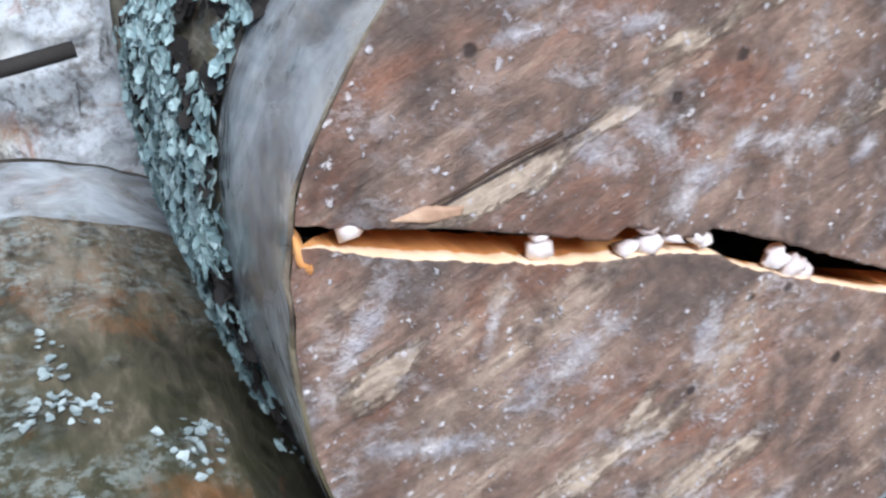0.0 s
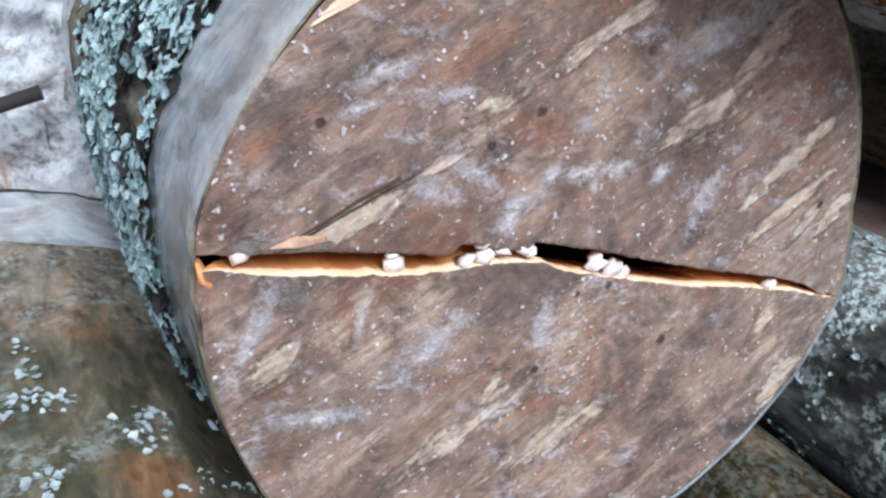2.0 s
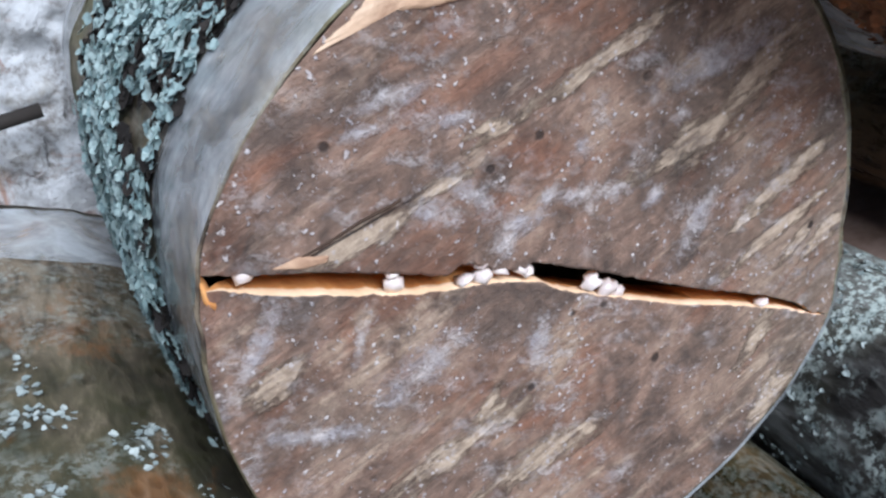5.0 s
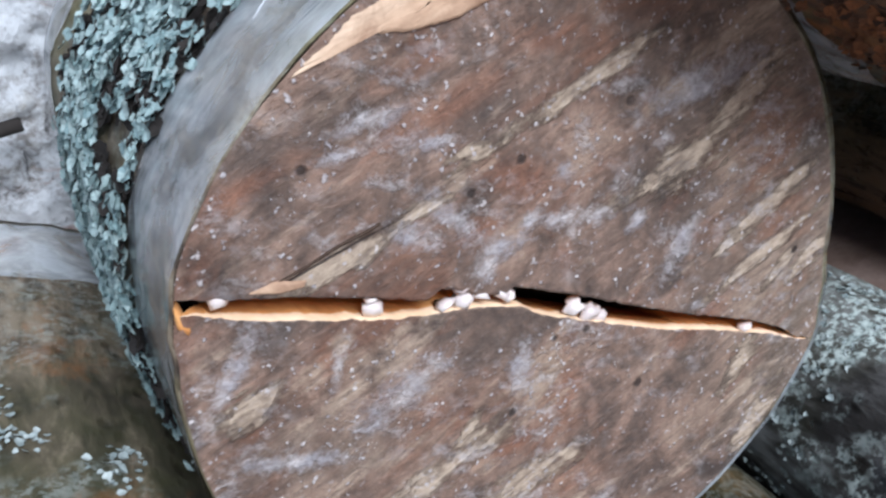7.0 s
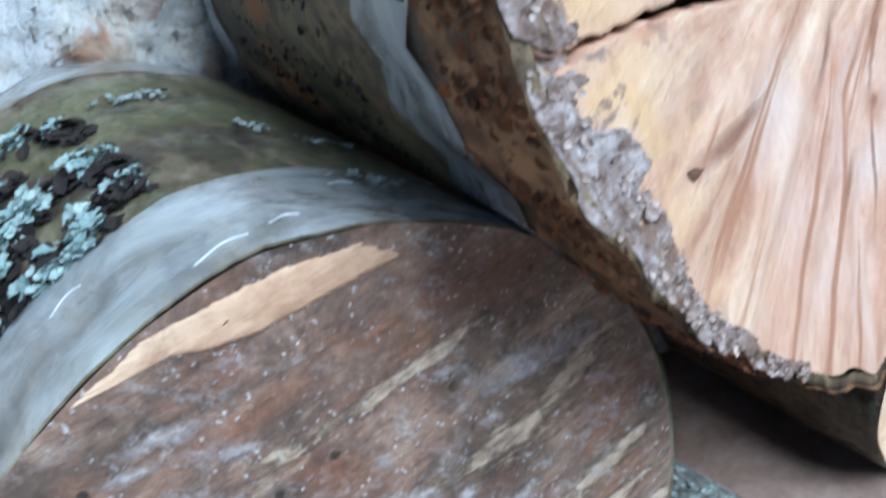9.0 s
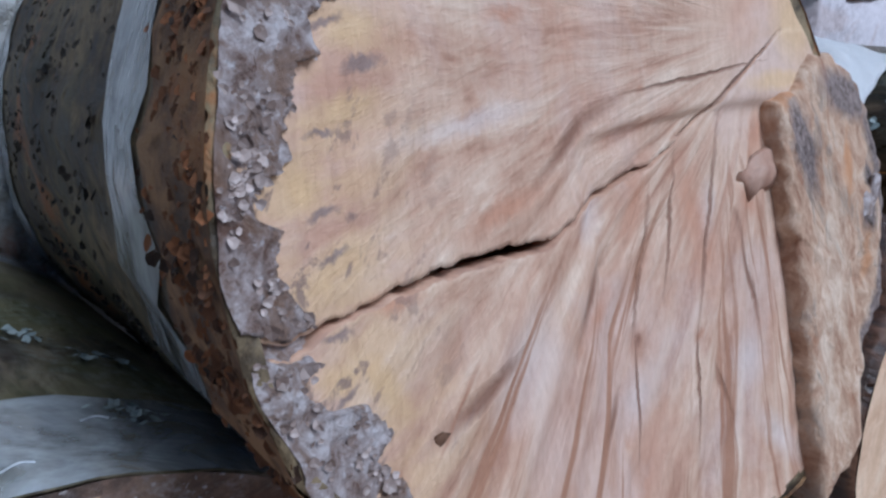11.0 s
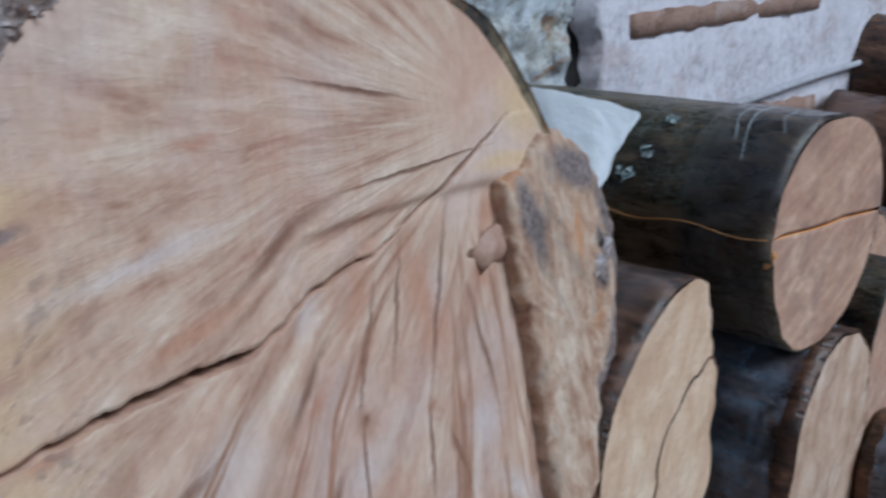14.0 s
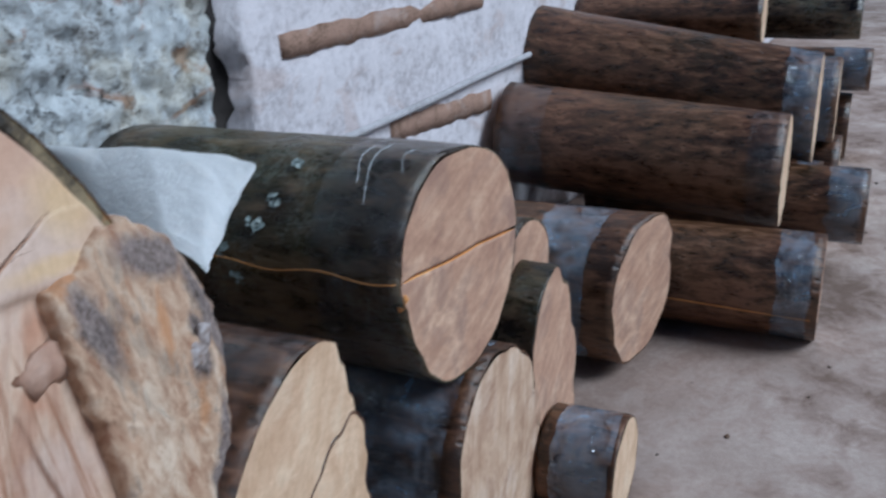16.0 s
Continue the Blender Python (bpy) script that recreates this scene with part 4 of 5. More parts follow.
# ---- the split, lichen-grown log ----
A_R = outline([(9, .1535), (28, .155), (54, .157), (70, .158), (84, .161), (96, .164), (107, .163), (120, .162), (134, .163), (145, .164), (153, .161), (159, .158), (170, .1555), (183, .1545), (210, .155), (240, .157), (270, .161), (286, .164), (304, .167), (312, .169), (328, .17), (336, .163), (346, .1555)])
A_LOW = curve_through([(-.163, -.0055), (-.132, -.0062), (-.111, -.0055), (-.088, -.0045), (-.065, -.0016), (-.045, .003), (-.024, .0044), (-.01, .001), (.022, -.001), (.057, -.003), (.095, -.0022), (.136, -.003), (.156, -.005)])
A_HIGH = curve_through([(-.163, -.001), (-.134, .0012), (-.122, .0025), (-.093, .0034), (-.067, .004), (-.063, .0092), (-.05, .0085), (-.046, .007), (-.032, .009), (-.0306, .012), (.001, .0106), (.034, .0074), (.071, .0046), (.111, .0034), (.14, .0005), (.156, -.0045)])


def crack_a(s):
    j = 0.0008 * noise.noise(Vector((s * 160, 0, 0))) + 0.0006 * noise.noise(Vector((s * 520, 0, 2)))
    low, high = A_LOW(s) + j, A_HIGH(s) + 0.0006 + 0.0011 * noise.noise(Vector((s * 220, 4, 0)))
    return (low, max(high, low + 0.0002))


A_TILT = -31.2
split_log = log("log", (0.169, 0.182, 0.346), 0.375, A_R, BARK_LICHEN, OLD_CUT, "lichen-grown log with a brown weathered split end", bands=((-0.001, 0.073), (0.325, 0.37)), crack=(A_TILT, crack_a), seed=1, rim=0.007, film=FILM, rough=0.0014, depth=lambda u: (0.022, 0.001) if u < -0.035 or u > 0.075 else (0.06, 0.02), rows=110, cols=300)
for half in split_log.children:
    if half.name.startswith("cut_face"):
        stain_field(half, {"pale": OLD_PALE, "soot": OLD_SOOT, "pits": OLD_PITS, "rust": OLD_RUST, "mould": OLD_MOULD})


def a_point(u, v):
    c, s = math.cos(radians(A_TILT)), math.sin(radians(A_TILT))
    return u * c - v * s, u * s + v * c


rnd = random.Random(5)
for u, v, sizes in ((-.147, .0005, [(0, 0, .0058, .0068)]), (-.088, -.001, [(0, 0, .0058, .0062), (-.002, .004, .004, .003)]), (-.05, .0055, [(-.008, -.003, .006, .0022), (0, 0, .0055, .0045), (.006, .003, .005, .004), (-.003, .004, .004, .003)]),
                    (-.033, .010, [(0, 0, .006, .0045), (.003, -.002, .004, .003)]), (.012, .004, [(-.006, .001, .0065, .0048), (.003, -.002, .0065, .0045), (.01, -.003, .0058, .0042)]), (.117, -.0006, [(0, 0, .005, .0022)]),
                    (-.158, -.008, [(0, 0, .0028, .009)])):
    spots = []
    for du, dv, a, b in sizes:
        x, z = a_point(u + du, v + dv)
        spots.append(((x, 0.003, z), a * 0.82, 0.004, b * 0.7))
    part("resin_lump", lumps(spots, rnd, 0.75), SPLIT_WOOD if u == -.158 else RESIN, split_log, "orange wood splinter" if u == -.158 else "whitish resin lump")


def patch(points, lift, material, parent, name, label, seed, res=26, edge=0.12):
    """A ragged raised patch on a sawn face: points are (x, z) of its outline."""
    bm = bmesh.new()
    cx, cz = sum(p[0] for p in points) / len(points), sum(p[1] for p in points) / len(points)
    dense = []
    for (x0, z0), (x1, z1) in zip(points, points[1:] + points[:1]):
        for k in range(res):
            f = k / res
            x, z = x0 + (x1 - x0) * f, z0 + (z1 - z0) * f
            w = edge * (noise.noise(Vector((x * 120, z * 120, seed))) + 0.6 * noise.noise(Vector((x * 400, z * 400, seed))))
            dense.append((cx + (x - cx) * (1 + w), cz + (z - cz) * (1 + w)))
    prev = None
    rings = ((1.0, 0.0012), (0.96, -lift * 0.6), (0.8, -lift), (0.5, -lift), (0.2, -lift))
    for f, y in rings:
        row = []
        for x, z in dense:
            px, pz = cx + (x - cx) * f, cz + (z - cz) * f
            row.append(bm.verts.new((px, y + (0 if f == 1 else 0.5 * lift * noise.noise(Vector((px * 90, pz * 200, seed)))), pz)))
        if prev:
            for k in range(len(row)):
                m = (k + 1) % len(row)
                bm.faces.new((prev[k], prev[m], row[m], row[k]))
        prev = row
    bm.faces.new(prev)
    bmesh.ops.recalc_face_normals(bm, faces=bm.faces)
    if sum(f.normal.y * f.calc_area() for f in bm.faces) > 0:
        bmesh.ops.reverse_faces(bm, faces=bm.faces)
    return part(name, bm, material, parent, label)


patch([(-.08, .138), (-.056, .144), (-.037, .138), (-.018, .137), (.007, .14), (.034, .143), (.022, .153), (-.006, .155), (-.03, .153), (-.055, .15)], 0.0007, PALE_SPLIT, split_log, "torn_strip", "pale yellow torn wood fibres", 3, edge=0.1)
part("dark_split", strand([(-.115 + .05 * i / 12, 0.0, .0725 + .0055 * i / 12 + 0.0003 * math.sin(i)) for i in range(13)], 0.0006, 6), DARK_BARK_BITS, split_log, "fine dark split in the cut")
patch([(-.117, .0745), (-.106, .0695), (-.097, .0675), (-.096, .0695), (-.106, .0745)], 0.0012, PALE_SPLIT, split_log, "splinter", "pale splinter at the crack", 7, res=8)
spots, dark = [], []
while len(spots) < 4200:
    deg, y = rnd.uniform(98, 208), rnd.uniform(0.066, 0.255)
    k = noise.noise(Vector((deg * 0.06, y * 26, 2.0))) + 0.55 * noise.noise(Vector((deg * 0.2, y * 80, 5.0)))
    band = 1 - abs(y - 0.15) / 0.12
    fade = min(1.0, max(0.0, (deg - 104) / 22))
    if k + 0.5 * band + 0.4 * fade + 0.35 * noise.noise(Vector((deg * 0.7, y * 190, 11))) > 0.55:
        p, nrm = on_bark(A_R, deg, y, rnd.uniform(0.001, 0.008))
        spots.append((p, nrm, rnd.uniform(0.0016, 0.0044)))
    elif k + 0.5 * band + 0.4 * fade > 0.36 and len(dark) < 1500:
        p, nrm = on_bark(A_R, deg, y, rnd.uniform(0.0, 0.004))
        dark.append((p, nrm, rnd.uniform(0.002, 0.006)))
add_flakes("lichen", spots, LICHEN, split_log, "pale blue-green leafy lichen", 8, 6)
# Black flakes darken the gaps between the lichen clusters.
add_flakes("loose_bark", dark, BLACK_BARK, split_log, "black bark flakes in the gaps between the lichen", 9)
spots = []
for deg0, y0 in ((72, .05), (66, .12), (75, .15), (86, .235), (90, .24), (84, .245)):
    for k in range(16):
        p, nrm = on_bark(A_R, deg0 + rnd.gauss(0, 2.5), y0 + rnd.gauss(0, 0.006), 0.002)
        spots.append((p, nrm, rnd.uniform(0.0015, 0.003)))
add_flakes("lichen", spots, LICHEN_PALE, split_log, "small grey lichen tufts", 10)

# ---- the thick log with the felling cut ----
B_OUT = outline([(5, .262), (13, .255), (18, .244), (30, .24), (41, .239), (52, .233), (90, .225), (120, .243), (146, .264), (156, .259), (162, .255), (168, .245), (176, .23), (184, .207), (195, .19), (207, .171), (225, .157), (250, .159), (270, .181), (282, .194), (303, .225), (316, .25), (327, .255), (340, .255), (352, .26)])


def face_b(x, z):
    y = 0.4 * min(0.0, x) + 0.22 * z
    lip = 0.0625 - 0.45 * (x - 0.075) ** 2
    y += 0.006 / (1 + math.exp(max(-30, min(30, (z - lip) * 900)))) * max(0.0, min(1.0, (x + 0.03) / 0.06))
    if z < 0.05:
        y += 0.0035 * noise.noise(Vector((math.atan2(z - 0.094, x - 0.165) * 14, 0, 9)))
    return y


B_MID = curve_through([(-.26, .062), (-.24, .058), (-.224, .049), (-.21, .049), (-.189, .048), (-.157, .045), (-.146, .044), (-.109, .038), (-.058, .027), (-.031, .029), (.016, .033), (.053, .04), (.092, .054), (.123, .068), (.167, .09), (.19, .1), (.3, .1)])


def crack_b(s):
    mid = B_MID(s) + 0.0014 * noise.noise(Vector((s * 90, 0, 0))) + 0.0008 * noise.noise(Vector((s * 300, 0, 3)))
    wide = curve_through([(-.3, .0018), (-.215, .0024), (-.2, .0012), (-.15, .0024), (-.1, .0033), (-.06, .0026), (-.045, .0011), (.016, .0021), (.05, .0011), (.1, .0011), (.165, .0006), (.19, 0.0), (.3, 0.0)])(s)
    return (mid - wide, mid + wide * 0.8)


B_REAR = round_log(0.181, 0.01, 3)


def skin_b(deg, y, lift=0.0):
    """A point on the thick log's bark, y metres behind its cut."""
    t = y / 0.355
    r = B_OUT(deg) * (1 - t) + B_REAR(deg) * t + lift
    x, z = math.cos(radians(deg)) * r, math.sin(radians(deg)) * r
    return Vector((x - 0.002 * t, y + face_b(x, z) * (1 - t) ** 3, z + 0.03 * t))


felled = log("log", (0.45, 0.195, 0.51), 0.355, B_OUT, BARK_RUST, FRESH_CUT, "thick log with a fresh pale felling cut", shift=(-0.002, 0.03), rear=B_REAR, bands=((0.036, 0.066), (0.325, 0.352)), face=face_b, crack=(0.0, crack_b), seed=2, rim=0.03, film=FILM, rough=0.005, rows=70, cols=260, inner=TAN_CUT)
part("bark_rim", tube(B_OUT, 0.03, (-0.002, 0.03, 0.355), 1.0, start=-0.001, grow=0.0012, rough=0.005, rings=10, rim=0, seed=2, close=False, face=face_b, full=0.355, rear=B_REAR),
     bark_material("rusty_inner_bark", (0.035, 0.018, 0.009), (0.15, 0.078, 0.034), (0.32, 0.19, 0.09), 0.0, 0.0, 0.7, 0.8, 0.6), felled, "rusty brown rim of bark along the cut")
B_INNER = curve_through([(116, .222), (130, .228), (139.6, .2266), (141.8, .2214), (145.4, .2327), (147, .222), (148.7, .2326), (150.8, .2317), (153.8, .2339), (155, .2284), (157.1, .2406), (159.3, .2417), (159.9, .23), (162, .2325), (163.9, .2278), (166.1, .2163), (167.6, .2214), (169, .217), (170, .2268), (172.6, .2138), (173.4, .198), (177.1, .186), (178.8, .1967), (182.5, .185), (190, .186), (205, .164), (230, .15)])


def torn_edge():
    """The ragged strip of torn inner bark round the cut, lying a few millimetres proud of it."""
    bm = bmesh.new()
    rows, across = [], 14
    for i in range(521):
        deg = 116 + 114 * i / 520
        outer = B_OUT(deg) * 0.995
        inner = min(outer - 0.004, B_INNER(deg) + 0.003 * noise.noise(Vector((deg * 1.7, 0, 3))) + 0.002 * noise.noise(Vector((deg * 5, 0, 8))))
        row = []
        for j in range(across + 1):
            f = j / across
            r = outer + (inner - outer) * f
            x, z = math.cos(radians(deg)) * r, math.sin(radians(deg)) * r
            p = Vector((x, 0, z))
            lift = 0.0022 + 0.0022 * noise.noise(p * 90) + 0.0016 * noise.noise(p * 240) + 0.0007 * noise.noise(p * 600)
            lift *= 0.5 + 0.5 * min(1.0, f * 4)
            if j == across or abs(z - B_MID(x)) < 0.003:
                lift = -0.003
            row.append(bm.verts.new((x, face_b(x, z) - lift, z)))
        rows.append(row)
    for p, q in zip(rows, rows[1:]):
        for j in range(across):
            bm.faces.new((p[j], q[j], q[j + 1], p[j + 1]))
    bmesh.ops.recalc_face_normals(bm, faces=bm.faces)
    if sum(f.normal.y * f.calc_area() for f in bm.faces) > 0:
        bmesh.ops.reverse_faces(bm, faces=bm.faces)
    return bm


part("torn_bark_edge", torn_edge(), torn_material(), felled, "lilac-grey torn inner bark along the cut")
spots, bits = [], []
for k in range(1300):
    deg = rnd.uniform(118, 226)
    f = rnd.betavariate(1.3, 1.3)
    r = B_OUT(deg) + (B_INNER(deg) - B_OUT(deg)) * f
    x, z = math.cos(radians(deg)) * r, math.sin(radians(deg)) * r
    if abs(z - B_MID(x)) < 0.003 or noise.noise(Vector((x * 60, 2, z * 60))) < -0.05:
        continue
    bits.append(((x, face_b(x, z) - 0.003 + rnd.uniform(-0.001, 0.001), z), (-0.3, -1, 0), rnd.uniform(0.0005, 0.0019) * (1.6 if rnd.random() < 0.08 else 1)))
add_flakes("torn_bark_crumb", bits, CRUST, felled, "small pale crumbs of torn bark", 11, 3)
for k in range(1500):
    deg, y = rnd.uniform(120, 240), abs(rnd.gauss(0.0, 0.014))
    spots.append((skin_b(deg, y, 0.0012), (math.cos(radians(deg)), -0.2, math.sin(radians(deg))), rnd.uniform(0.0008, 0.003)))
add_flakes("loose_bark", spots, island_material("rusty_bark_flakes", (0.025, 0.017, 0.012), (0.25, 0.1, 0.035)), felled, "rusty brown bark flakes", 12)
pores = []
for k in range(1500):
    deg, y = rnd.uniform(110, 235), rnd.uniform(0.07, 0.32)
    if noise.noise(Vector((deg * 0.12, y * 30, 7))) > -0.1:
        pores.append((skin_b(deg, y, 0.0006), (math.cos(radians(deg)), 0, math.sin(radians(deg))), rnd.uniform(0.0008, 0.003)))
add_flakes("bark_wart", pores, island_material("black_bark_warts", (0.006, 0.005, 0.004), (0.05, 0.04, 0.028)), felled, "small black warts on the bark", 13, 3)

FLAP = [(.166, .06), (.19, .064), (.215, .082), (.24, .08), (.268, .06), (.285, .02), (.287, -.02), (.276, -.06), (.255, -.1), (.235, -.14), (.21, -.175), (.168, -.2), (.166, -.14), (.168, -.1), (.17, -.03), (.166, .0), (.164, .03)]
bm = bmesh.new()
dense = []
for (x0, z0), (x1, z1) in zip(FLAP, FLAP[1:] + FLAP[:1]):
    for k in range(12):
        f = k / 12
        x, z = x0 + (x1 - x0) * f, z0 + (z1 - z0) * f
        x += 0.003 * noise.noise(Vector((x * 90, z * 90, 1)))
        z += 0.003 * noise.noise(Vector((x * 90, z * 90, 8)))
        dense.append((x, z))
cx, cz = 0.215, -0.05
prev = None
for f, dy in ((1.0, 0.03), (1.0, -0.002), (0.985, -0.005), (0.93, -0.007), (0.85, -0.008), (0.75, -0.009), (0.65, -0.009), (0.55, -0.009), (0.45, -0.009), (0.35, -0.009), (0.25, -0.009), (0.12, -0.009)):
    row = []
    for x, z in dense:
        px, pz = cx + (x - cx) * f, cz + (z - cz) * f
        bump = 0.004 * noise.noise(Vector((px * 45, pz * 14, 4))) + 0.003 * noise.noise(Vector((px * 150, pz * 60, 4))) + 0.0015 * noise.noise(Vector((px * 400, pz * 150, 4)))
        row.append(bm.verts.new((px, 0.22 * pz + dy + (bump if dy < 0 else 0), pz)))
    if prev:
        for k in range(len(row)):
            m = (k + 1) % len(row)
            bm.faces.new((prev[k], prev[m], row[m], row[k]))
    prev = row
bm.faces.new(prev)
bmesh.ops.recalc_face_normals(bm, faces=bm.faces)
if sum(f.normal.y * f.calc_area() for f in bm.faces) > 0:
    bmesh.ops.reverse_faces(bm, faces=bm.faces)
flap = part("bark_flap", bm, FLAP_MAT, felled, "weathered wood flap with grey bark patches")
part("bark_knot", lumps([((.256, -0.0125, -.026), .011, .004, .015), ((.264, -0.0125, -.008), .006, .003, .01)], random.Random(6), 0.7), torn_material(), flap, "grey knot of bark left on the flap")
bm = lumps([((.152, -0.002, .017), .016, .006, .013)], random.Random(3), 0.8)
block = part("wood_block", bm, sawn_material("reddish_wood_block", (0.4, 0.25, 0.18), (0.5, 0.35, 0.27), (0.28, 0.15, 0.1), 80, 0.0), felled, "small reddish block of torn wood")
block.location.y = face_b(.148, .015) + 0.002
part("worm_hole", lumps([((-.164, face_b(-.164, -.006) - 0.0005, -.006), .004, .001, .003)], rnd, 0.6), DARK_BARK_BITS, felled, "small dark hole in the cut")

# ---- the log with the level crack ----


def face_c(x, z):
    return -0.15 * x


def crack_c(s):
    w = 0.0015 * max(0.0, min(1.0, (s + 0.11) / 0.02))
    mid = 0.012 - 0.05 * s + 0.0008 * math.sin(s * 60)
    return (mid - w, mid + w)


C_R = outline([(24, .1), (44, .107), (64, .111), (91, .113), (113, .119), (129, .118), (145, .115), (157, .112), (169, .109), (190, .1), (217, .103), (234, .112), (249, .117), (269, .114), (293, .108), (320, .097), (350, .094)])
cracked = log("log", (1.01, 0.115, 0.452), 0.385, C_R, BARK_GREEN, TAN_CUT, "dark green-barked log with a cracked tan end", bands=((0.004, 0.1),), face=face_c, crack=(0.0, crack_c), seed=3, rim=0.02, film=CLEAR_FILM, inner=SPLIT_WOOD, back=0.97)
line = [on_bark(C_R, 171 + 1.5 * math.sin(i * 0.5), 0.02 + 0.2 * i / 24, 0.0005)[0] for i in range(25)]
part("bark_crack", strand(line, 0.0006, 6), SPLIT_WOOD, cracked, "thin pale crack along the bark")
bm = lumps([((-.1, .022, .001), .003, .009, .012)], rnd, 0.7)
part("splinter", bm, SPLIT_WOOD, cracked, "orange splinter at the crack")
spots = []
for deg0, y0, many in ((140, .15, 10), (152, .165, 14), (120, .14, 12), (165, .2, 12), (180, .19, 10), (150, .21, 9), (190, .25, 14)):
    for k in range(many):
        p, nrm = on_bark(C_R, deg0 + rnd.gauss(0, 2), y0 + rnd.gauss(0, 0.004), 0.0005)
        spots.append((p, nrm, rnd.uniform(0.002, 0.004)))
add_flakes("lichen", spots, LICHEN_PALE, cracked, "round grey lichen spots", 14)


def glint(radius, y, deg0, deg1, parent, slant=0.004, r=0.0004, lift=0.0022):
    """A whitish strand round the log, standing in for a highlight on folded film."""
    pts = [on_bark(radius, deg0 + (deg1 - deg0) * i / 20, y + slant * math.sin(i * 0.22), lift)[0] for i in range(21)]
    return part("film_glint", strand(pts, r, 6), GLINT_MAT, parent, "whitish strand standing in for the highlight on a film fold")


for y, d0, d1 in ((.035, 104, 122), (.062, 100, 138), (.075, 104, 128)):
    glint(C_R, y, d0, d1, cracked)

for y, d0, d1 in ((.012, 94, 101), (.018, 87, 91), (.05, 112, 117), (.046, 75, 79)):
    glint(A_R, y, d0, d1, split_log, 0.002, 0.0005, 0.0014)

# ---- the other logs of the stack ----
G_R = outline([(0, .052), (44, .068), (62, .085), (74, .113), (80, .135), (90, .142), (103, .144), (117, .14), (133, .139), (146, .139), (180, .135), (225, .132), (262, .13), (285, .1), (325, .055)])
log("log", (0.8, 0.15, 0.32), 0.37, G_R, BARK_BROWN, PALE_CUT, "dark-barked split log with a pale clean-cut end", bands=((0.004, 0.12),), seed=4, rim=0.014, back=0.95)
log("log", (0.8, 0.1485, 0.3), 0.3, outline([(0, .052), (30, .066), (50, .084), (62, .088), (75, .07), (110, .05), (180, .045), (240, .07), (270, .12), (300, .09)]), BARK_BROWN, PALE_CUT, "narrow pale split piece against the split log", seed=24, rim=0.03)
H_R = outline([(26, .112), (60, .125), (87, .142), (104, .155), (118, .16), (129, .158), (143, .15), (161, .134), (200, .13), (235, .135), (270, .134), (311, .139), (350, .114)])
log("log", (1.07, 0.1, 0.19), 0.39, H_R, BARK_BROWN, ROUGH_CUT, "film-wrapped log with a brownish rough-cut end", bands=((0.02, 0.2),), seed=5, rim=0.02, film=BLUE_FILM, rough=0.006)
I_R = outline([(36, .076), (76, .117), (93, .15), (114, .145), (137, .122), (165, .092), (212, .08), (259, .113), (278, .146), (296, .14), (334, .089)])
log("slab", (1.25, 0.1, 0.215), 0.045, I_R, BARK_GREEN, TAN_CUT, "thin split slab with an orange brown face", seed=6, rim=0.03)
log("log", (1.265, 0.148, 0.29), 0.33, outline([(0, .095), (45, .115), (90, .115), (120, .11), (180, .1), (250, .12), (290, .12)]), BARK_GREEN, TAN_CUT, "dark green-barked log behind a thin slab", seed=16, rim=0.03)
log("log", (1.215, 0.0, 0.12), 0.095, round_log(0.064, 0.02, 8), BARK_BROWN, PALE_CUT, "short thin log with bluish film", bands=((0.008, 0.08),), seed=7, film=BLUE_FILM, rim=0.03)
log("log", (0.985, 0.03, 0.112), 0.062, round_log(0.056, 0.03, 28), BARK_BROWN, PALE_CUT, "short pale log stub on the floor", seed=17, rim=0.04)
log("log", (1.595, 0.065, 0.2), 0.42, outline([(13, .086), (42, .11), (59, .118), (93, .108), (135, .1), (198, .1), (224, .115), (243, .128), (268, .118), (310, .1)]), BARK_BROWN, TAN_CUT, "brown-barked log with bluish film and a tan end", bands=((0.06, 0.16),), seed=8, film=BLUE_FILM, face=lambda x, z: -0.27 * x, rim=0.025, back=0.95)
log("log", (1.95, -0.106, 0.305), 0.54, round_log(0.1, 0.02, 10), BARK_BROWN, PALE_CUT, "long straight brown-barked log with a pale end", bands=((0.005, 0.06), (0.44, 0.525)), shift=(0.03, 0.03), seed=9, rim=0.03)
side_split = log("log", (1.8, -0.19, 0.148), 0.52, round_log(0.09, 0.02, 11), BARK_BROWN, TAN_CUT, "brown log split along its side on the floor", bands=((0.015, 0.07),), seed=10, rim=0.03, film=BLUE_FILM)
part("bark_crack", strand([on_bark(round_log(0.09, 0.02, 11), 196 - 6 * i / 20, 0.01 + 0.3 * i / 20, 0.0)[0] for i in range(21)], 0.0016, 6), SPLIT_WOOD, side_split, "pale split along the bark")
log("log", (2.2, -0.14, 0.37), 0.6, round_log(0.108, 0.02, 12), BARK_BROWN, PALE_CUT, "dark brown log with shiny film round its end", bands=((0.0, 0.06),), shift=(0.0, 0.09), seed=11, film=BLUE_FILM, rim=0.03)
log("log", (2.45, 0.0, 0.515), 0.42, round_log(0.055, 0.02, 13), BARK_BROWN, PALE_CUT, "dark brown log with a pale end", seed=12, rim=0.04)
log("log", (2.12, -0.25, 0.2), 0.5, round_log(0.075, 0.02, 14), BARK_BROWN, TAN_CUT, "dark brown log with film round its end", bands=((0.01, 0.07),), seed=13, film=BLUE_FILM)
log("log", (2.3, -0.16, 0.145), 0.5, round_log(0.09, 0.02, 18), BARK_BROWN, PALE_CUT, "dark brown log lying on the floor", bands=((0.01, 0.05),), seed=18, film=BLUE_FILM)
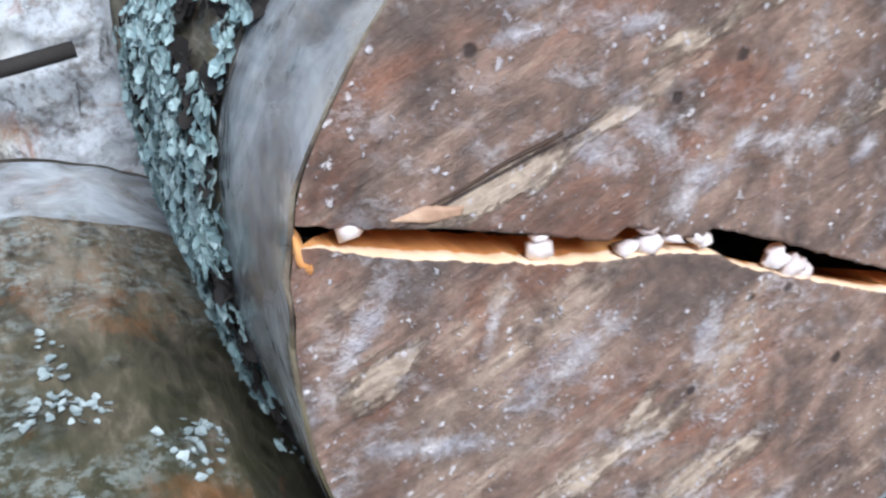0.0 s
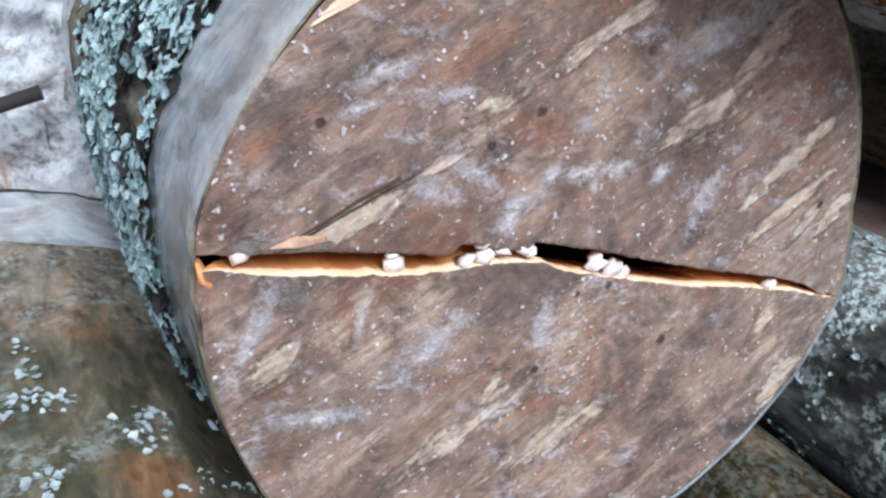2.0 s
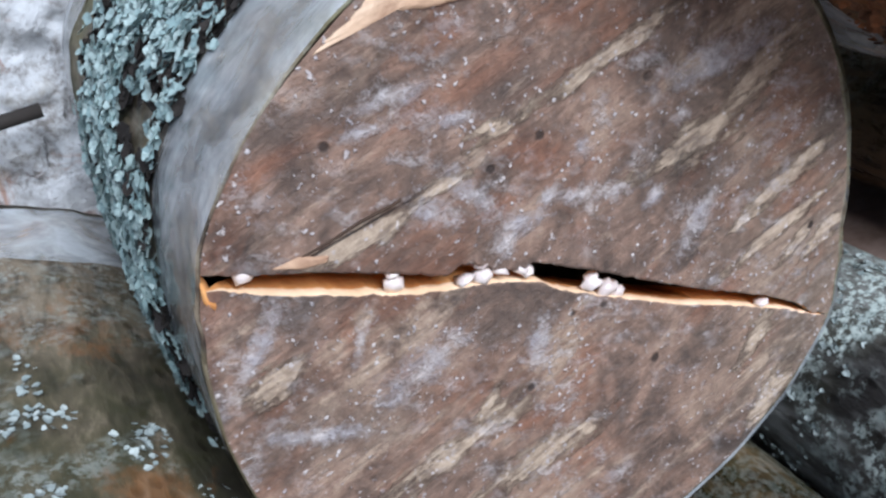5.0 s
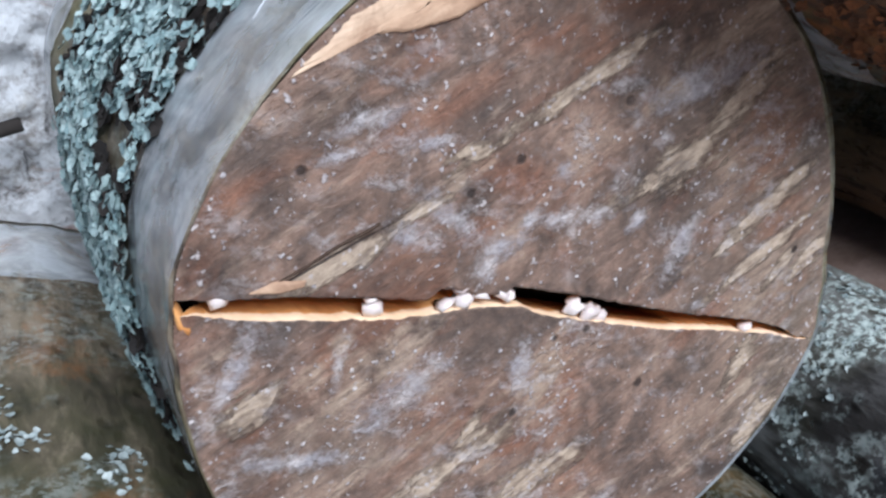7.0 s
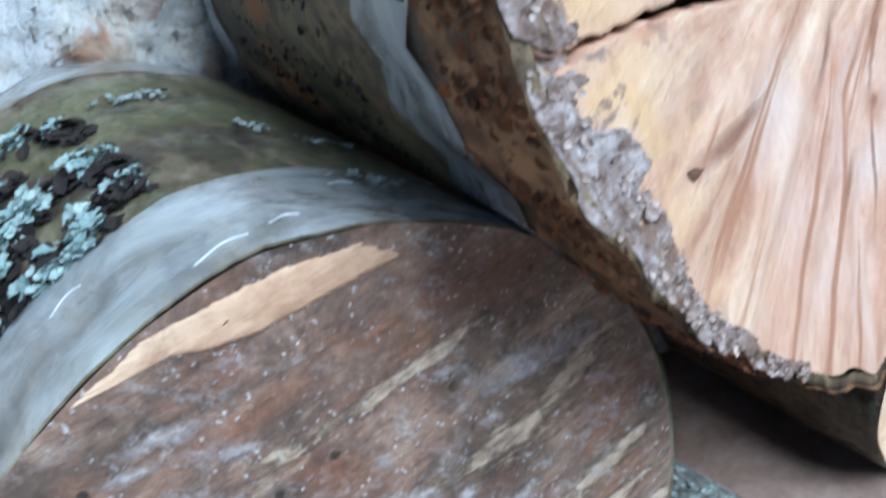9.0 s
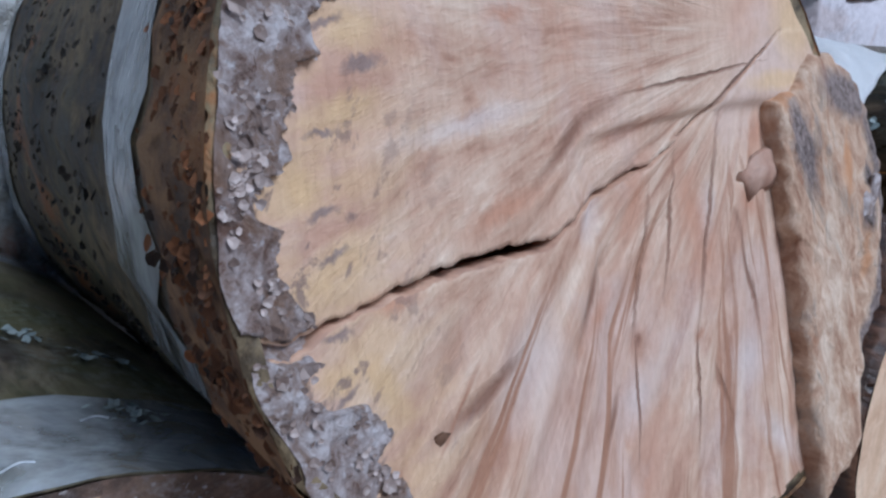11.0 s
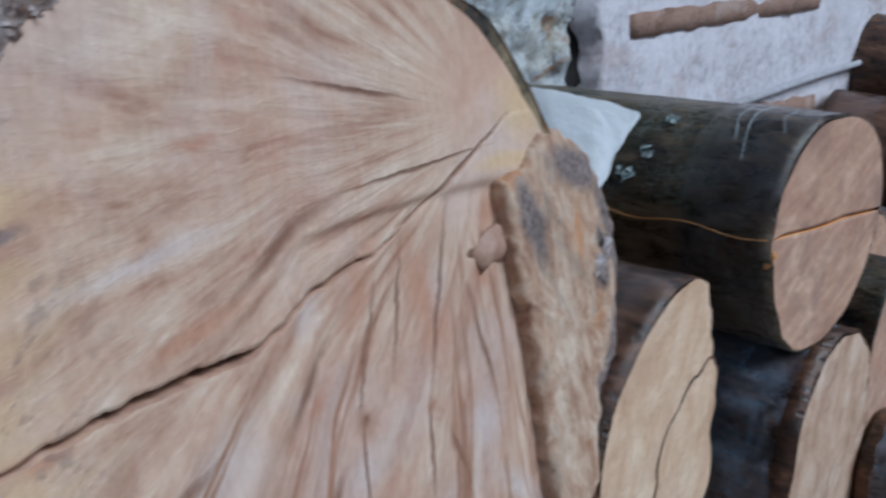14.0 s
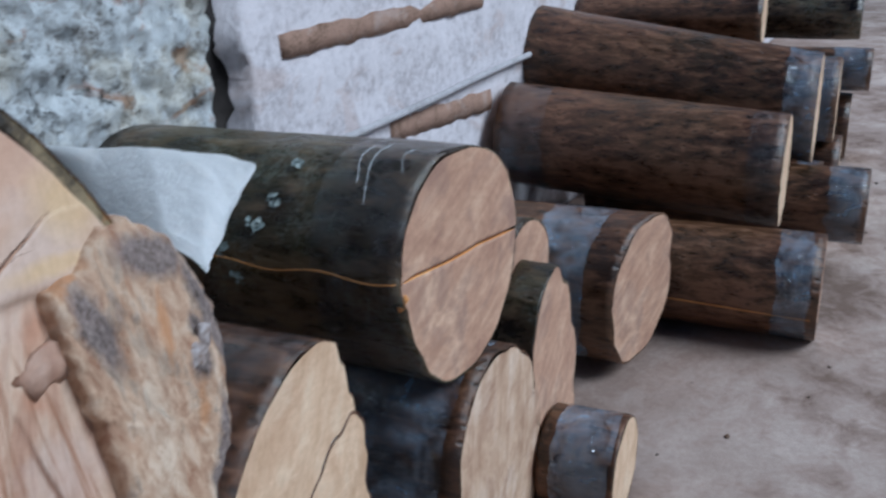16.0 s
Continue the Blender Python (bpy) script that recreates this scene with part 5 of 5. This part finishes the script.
log("log", (2.65, -0.2, 0.5), 0.5, round_log(0.052, 0.02, 19), BARK_GREEN, PALE_CUT, "dark green-barked log at the end of the stack", seed=19)
log("log", (2.55, -0.17, 0.32), 0.5, round_log(0.1, 0.02, 20), BARK_BROWN, PALE_CUT, "dark brown log in the middle of the stack", bands=((0.01, 0.06),), seed=20, film=BLUE_FILM)
log("log", (2.6, -0.19, 0.14), 0.5, round_log(0.085, 0.02, 21), BARK_BROWN, PALE_CUT, "dark brown log on the floor at the stack's end", seed=21)
log("log", (3.05, -0.24, 0.31), 0.5, round_log(0.06, 0.02, 22), BARK_BROWN, PALE_CUT, "far dark log with shiny film", bands=((0.01, 0.1),), seed=22, film=BLUE_FILM)
log("log", (3.05, -0.2, 0.15), 0.5, round_log(0.095, 0.02, 23), BARK_BROWN, PALE_CUT, "far dark log on the floor", seed=23)
L_R = round_log(0.148, 0.02, 15)
low_left = log("log", (-0.103, 0.05, 0.204), 0.5, L_R, BARK_MOSSY, TAN_CUT, "mossy lichen-speckled log under the split log", bands=((0.405, 0.49),), seed=14, film=FILM, rough=0.004)
R_R = round_log(0.076, 0.02, 16)
low_right = log("log", (0.386, 0.09, 0.132), 0.42, R_R, BARK_CRUST, PALE_CUT, "grey lichen-covered log lying low in the stack", bands=((0.005, 0.06),), seed=15, rough=0.004)
log("log", (0.7, 0.26, 0.147), 0.24, round_log(0.09, 0.02, 41), BARK_GREEN, PALE_CUT, "low dark-barked log with a pale end", seed=41, rim=0.03)
# Added log: its dark bark hides the lit floor in this gap.
log("log", (0.262, 0.115, 0.102), 0.41, round_log(0.046, 0.02, 42), BARK_GREEN, TAN_CUT, "dark thin log added to darken the gap beneath the split log", seed=42, rim=0.03)
spots = []
while len(spots) < 900:
    deg, y = rnd.uniform(60, 200), rnd.uniform(0.1, 0.4)
    if noise.noise(Vector((deg * 0.15, y * 60, 9))) > 0.02:
        p, nrm = on_bark(R_R, deg, y, 0.001)
        spots.append((p, nrm, rnd.uniform(0.0012, 0.003)))
add_flakes("lichen", spots, LICHEN_PALE, low_right, "grey crusty lichen", 31, 3)
spots = []
while len(spots) < 420:
    deg, y = rnd.uniform(30, 100), rnd.uniform(0.08, 0.3)
    if noise.noise(Vector((deg * 0.12, y * 45, 19))) > 0.22:
        p, nrm = on_bark(L_R, deg, y, 0.001)
        spots.append((p, nrm, rnd.uniform(0.0012, 0.0028)))
add_flakes("lichen", spots, LICHEN_PALE, low_left, "scattered grey lichen", 32, 3)

# ---- the white sheet ----
TOP = [(.80, .42, .60), (.825, .375, .59), (.842, .335, .588), (.865, .305, .583), (.885, .285, .577), (.897, .272, .57)]
LOW = [(.82, .41, .565), (.80, .345, .535), (.79, .275, .527), (.785, .243, .507), (.825, .25, .524), (.88, .262, .556)]
bm = bmesh.new()
grid = []
for i in range(41):
    f = i / 40 * 5
    k = min(int(f), 4)
    a = Vector(TOP[k]).lerp(Vector(TOP[k + 1]), f - k)
    b = Vector(LOW[k]).lerp(Vector(LOW[k + 1]), f - k)
    col = []
    for j in range(25):
        g = j / 24
        p = a.lerp(b, g)
        fold = 0.009 * noise.noise(Vector((p.x * 30, p.y * 12, p.z * 30))) + 0.004 * abs(noise.noise(Vector((p.x * 90, p.y * 20, p.z * 40))))
        col.append(bm.verts.new(p + Vector((0.3, -0.8, 0.5)) * (fold + 0.008 * math.sin(math.pi * g))))
    grid.append(col)
for a, b in zip(grid, grid[1:]):
    for j in range(24):
        bm.faces.new((a[j], a[j + 1], b[j + 1], b[j]))
geo = bmesh.ops.solidify(bm, geom=bm.faces[:], thickness=0.0012)
bmesh.ops.recalc_face_normals(bm, faces=bm.faces)
tagged(part("plastic_sheet", bm, SHEET_MAT, None), "crumpled white plastic sheet tucked between the logs", "sheet")

# ---- the dark line at the wall behind the stack ----
# A thin black rod draws the dark line on the wall.
tagged(part("stick", strand([(-0.076, 0.555, 0.396), (-0.037, 0.555, 0.393), (-0.002, 0.555, 0.391)], 0.005, 10), BLACK_BARK, None), "thin black rod for the dark line on the wall behind the logs", "stick")

# ---- crumbs on the floor ----
spots = []
for k in range(140):
    x, y = rnd.uniform(1.2, 3.4), rnd.uniform(-1.2, 0.1)
    s = abs(rnd.gauss(0, 0.0016)) + 0.0006
    spots.append(((x, y, FLOOR + s * 0.3), s * 1.4, s, s * 0.6))
tagged(part("wood_crumbs", lumps(spots, rnd, 0.6), DIRT_MAT, None), "dark bark crumbs scattered on the floor", "debris", kind="stuff")
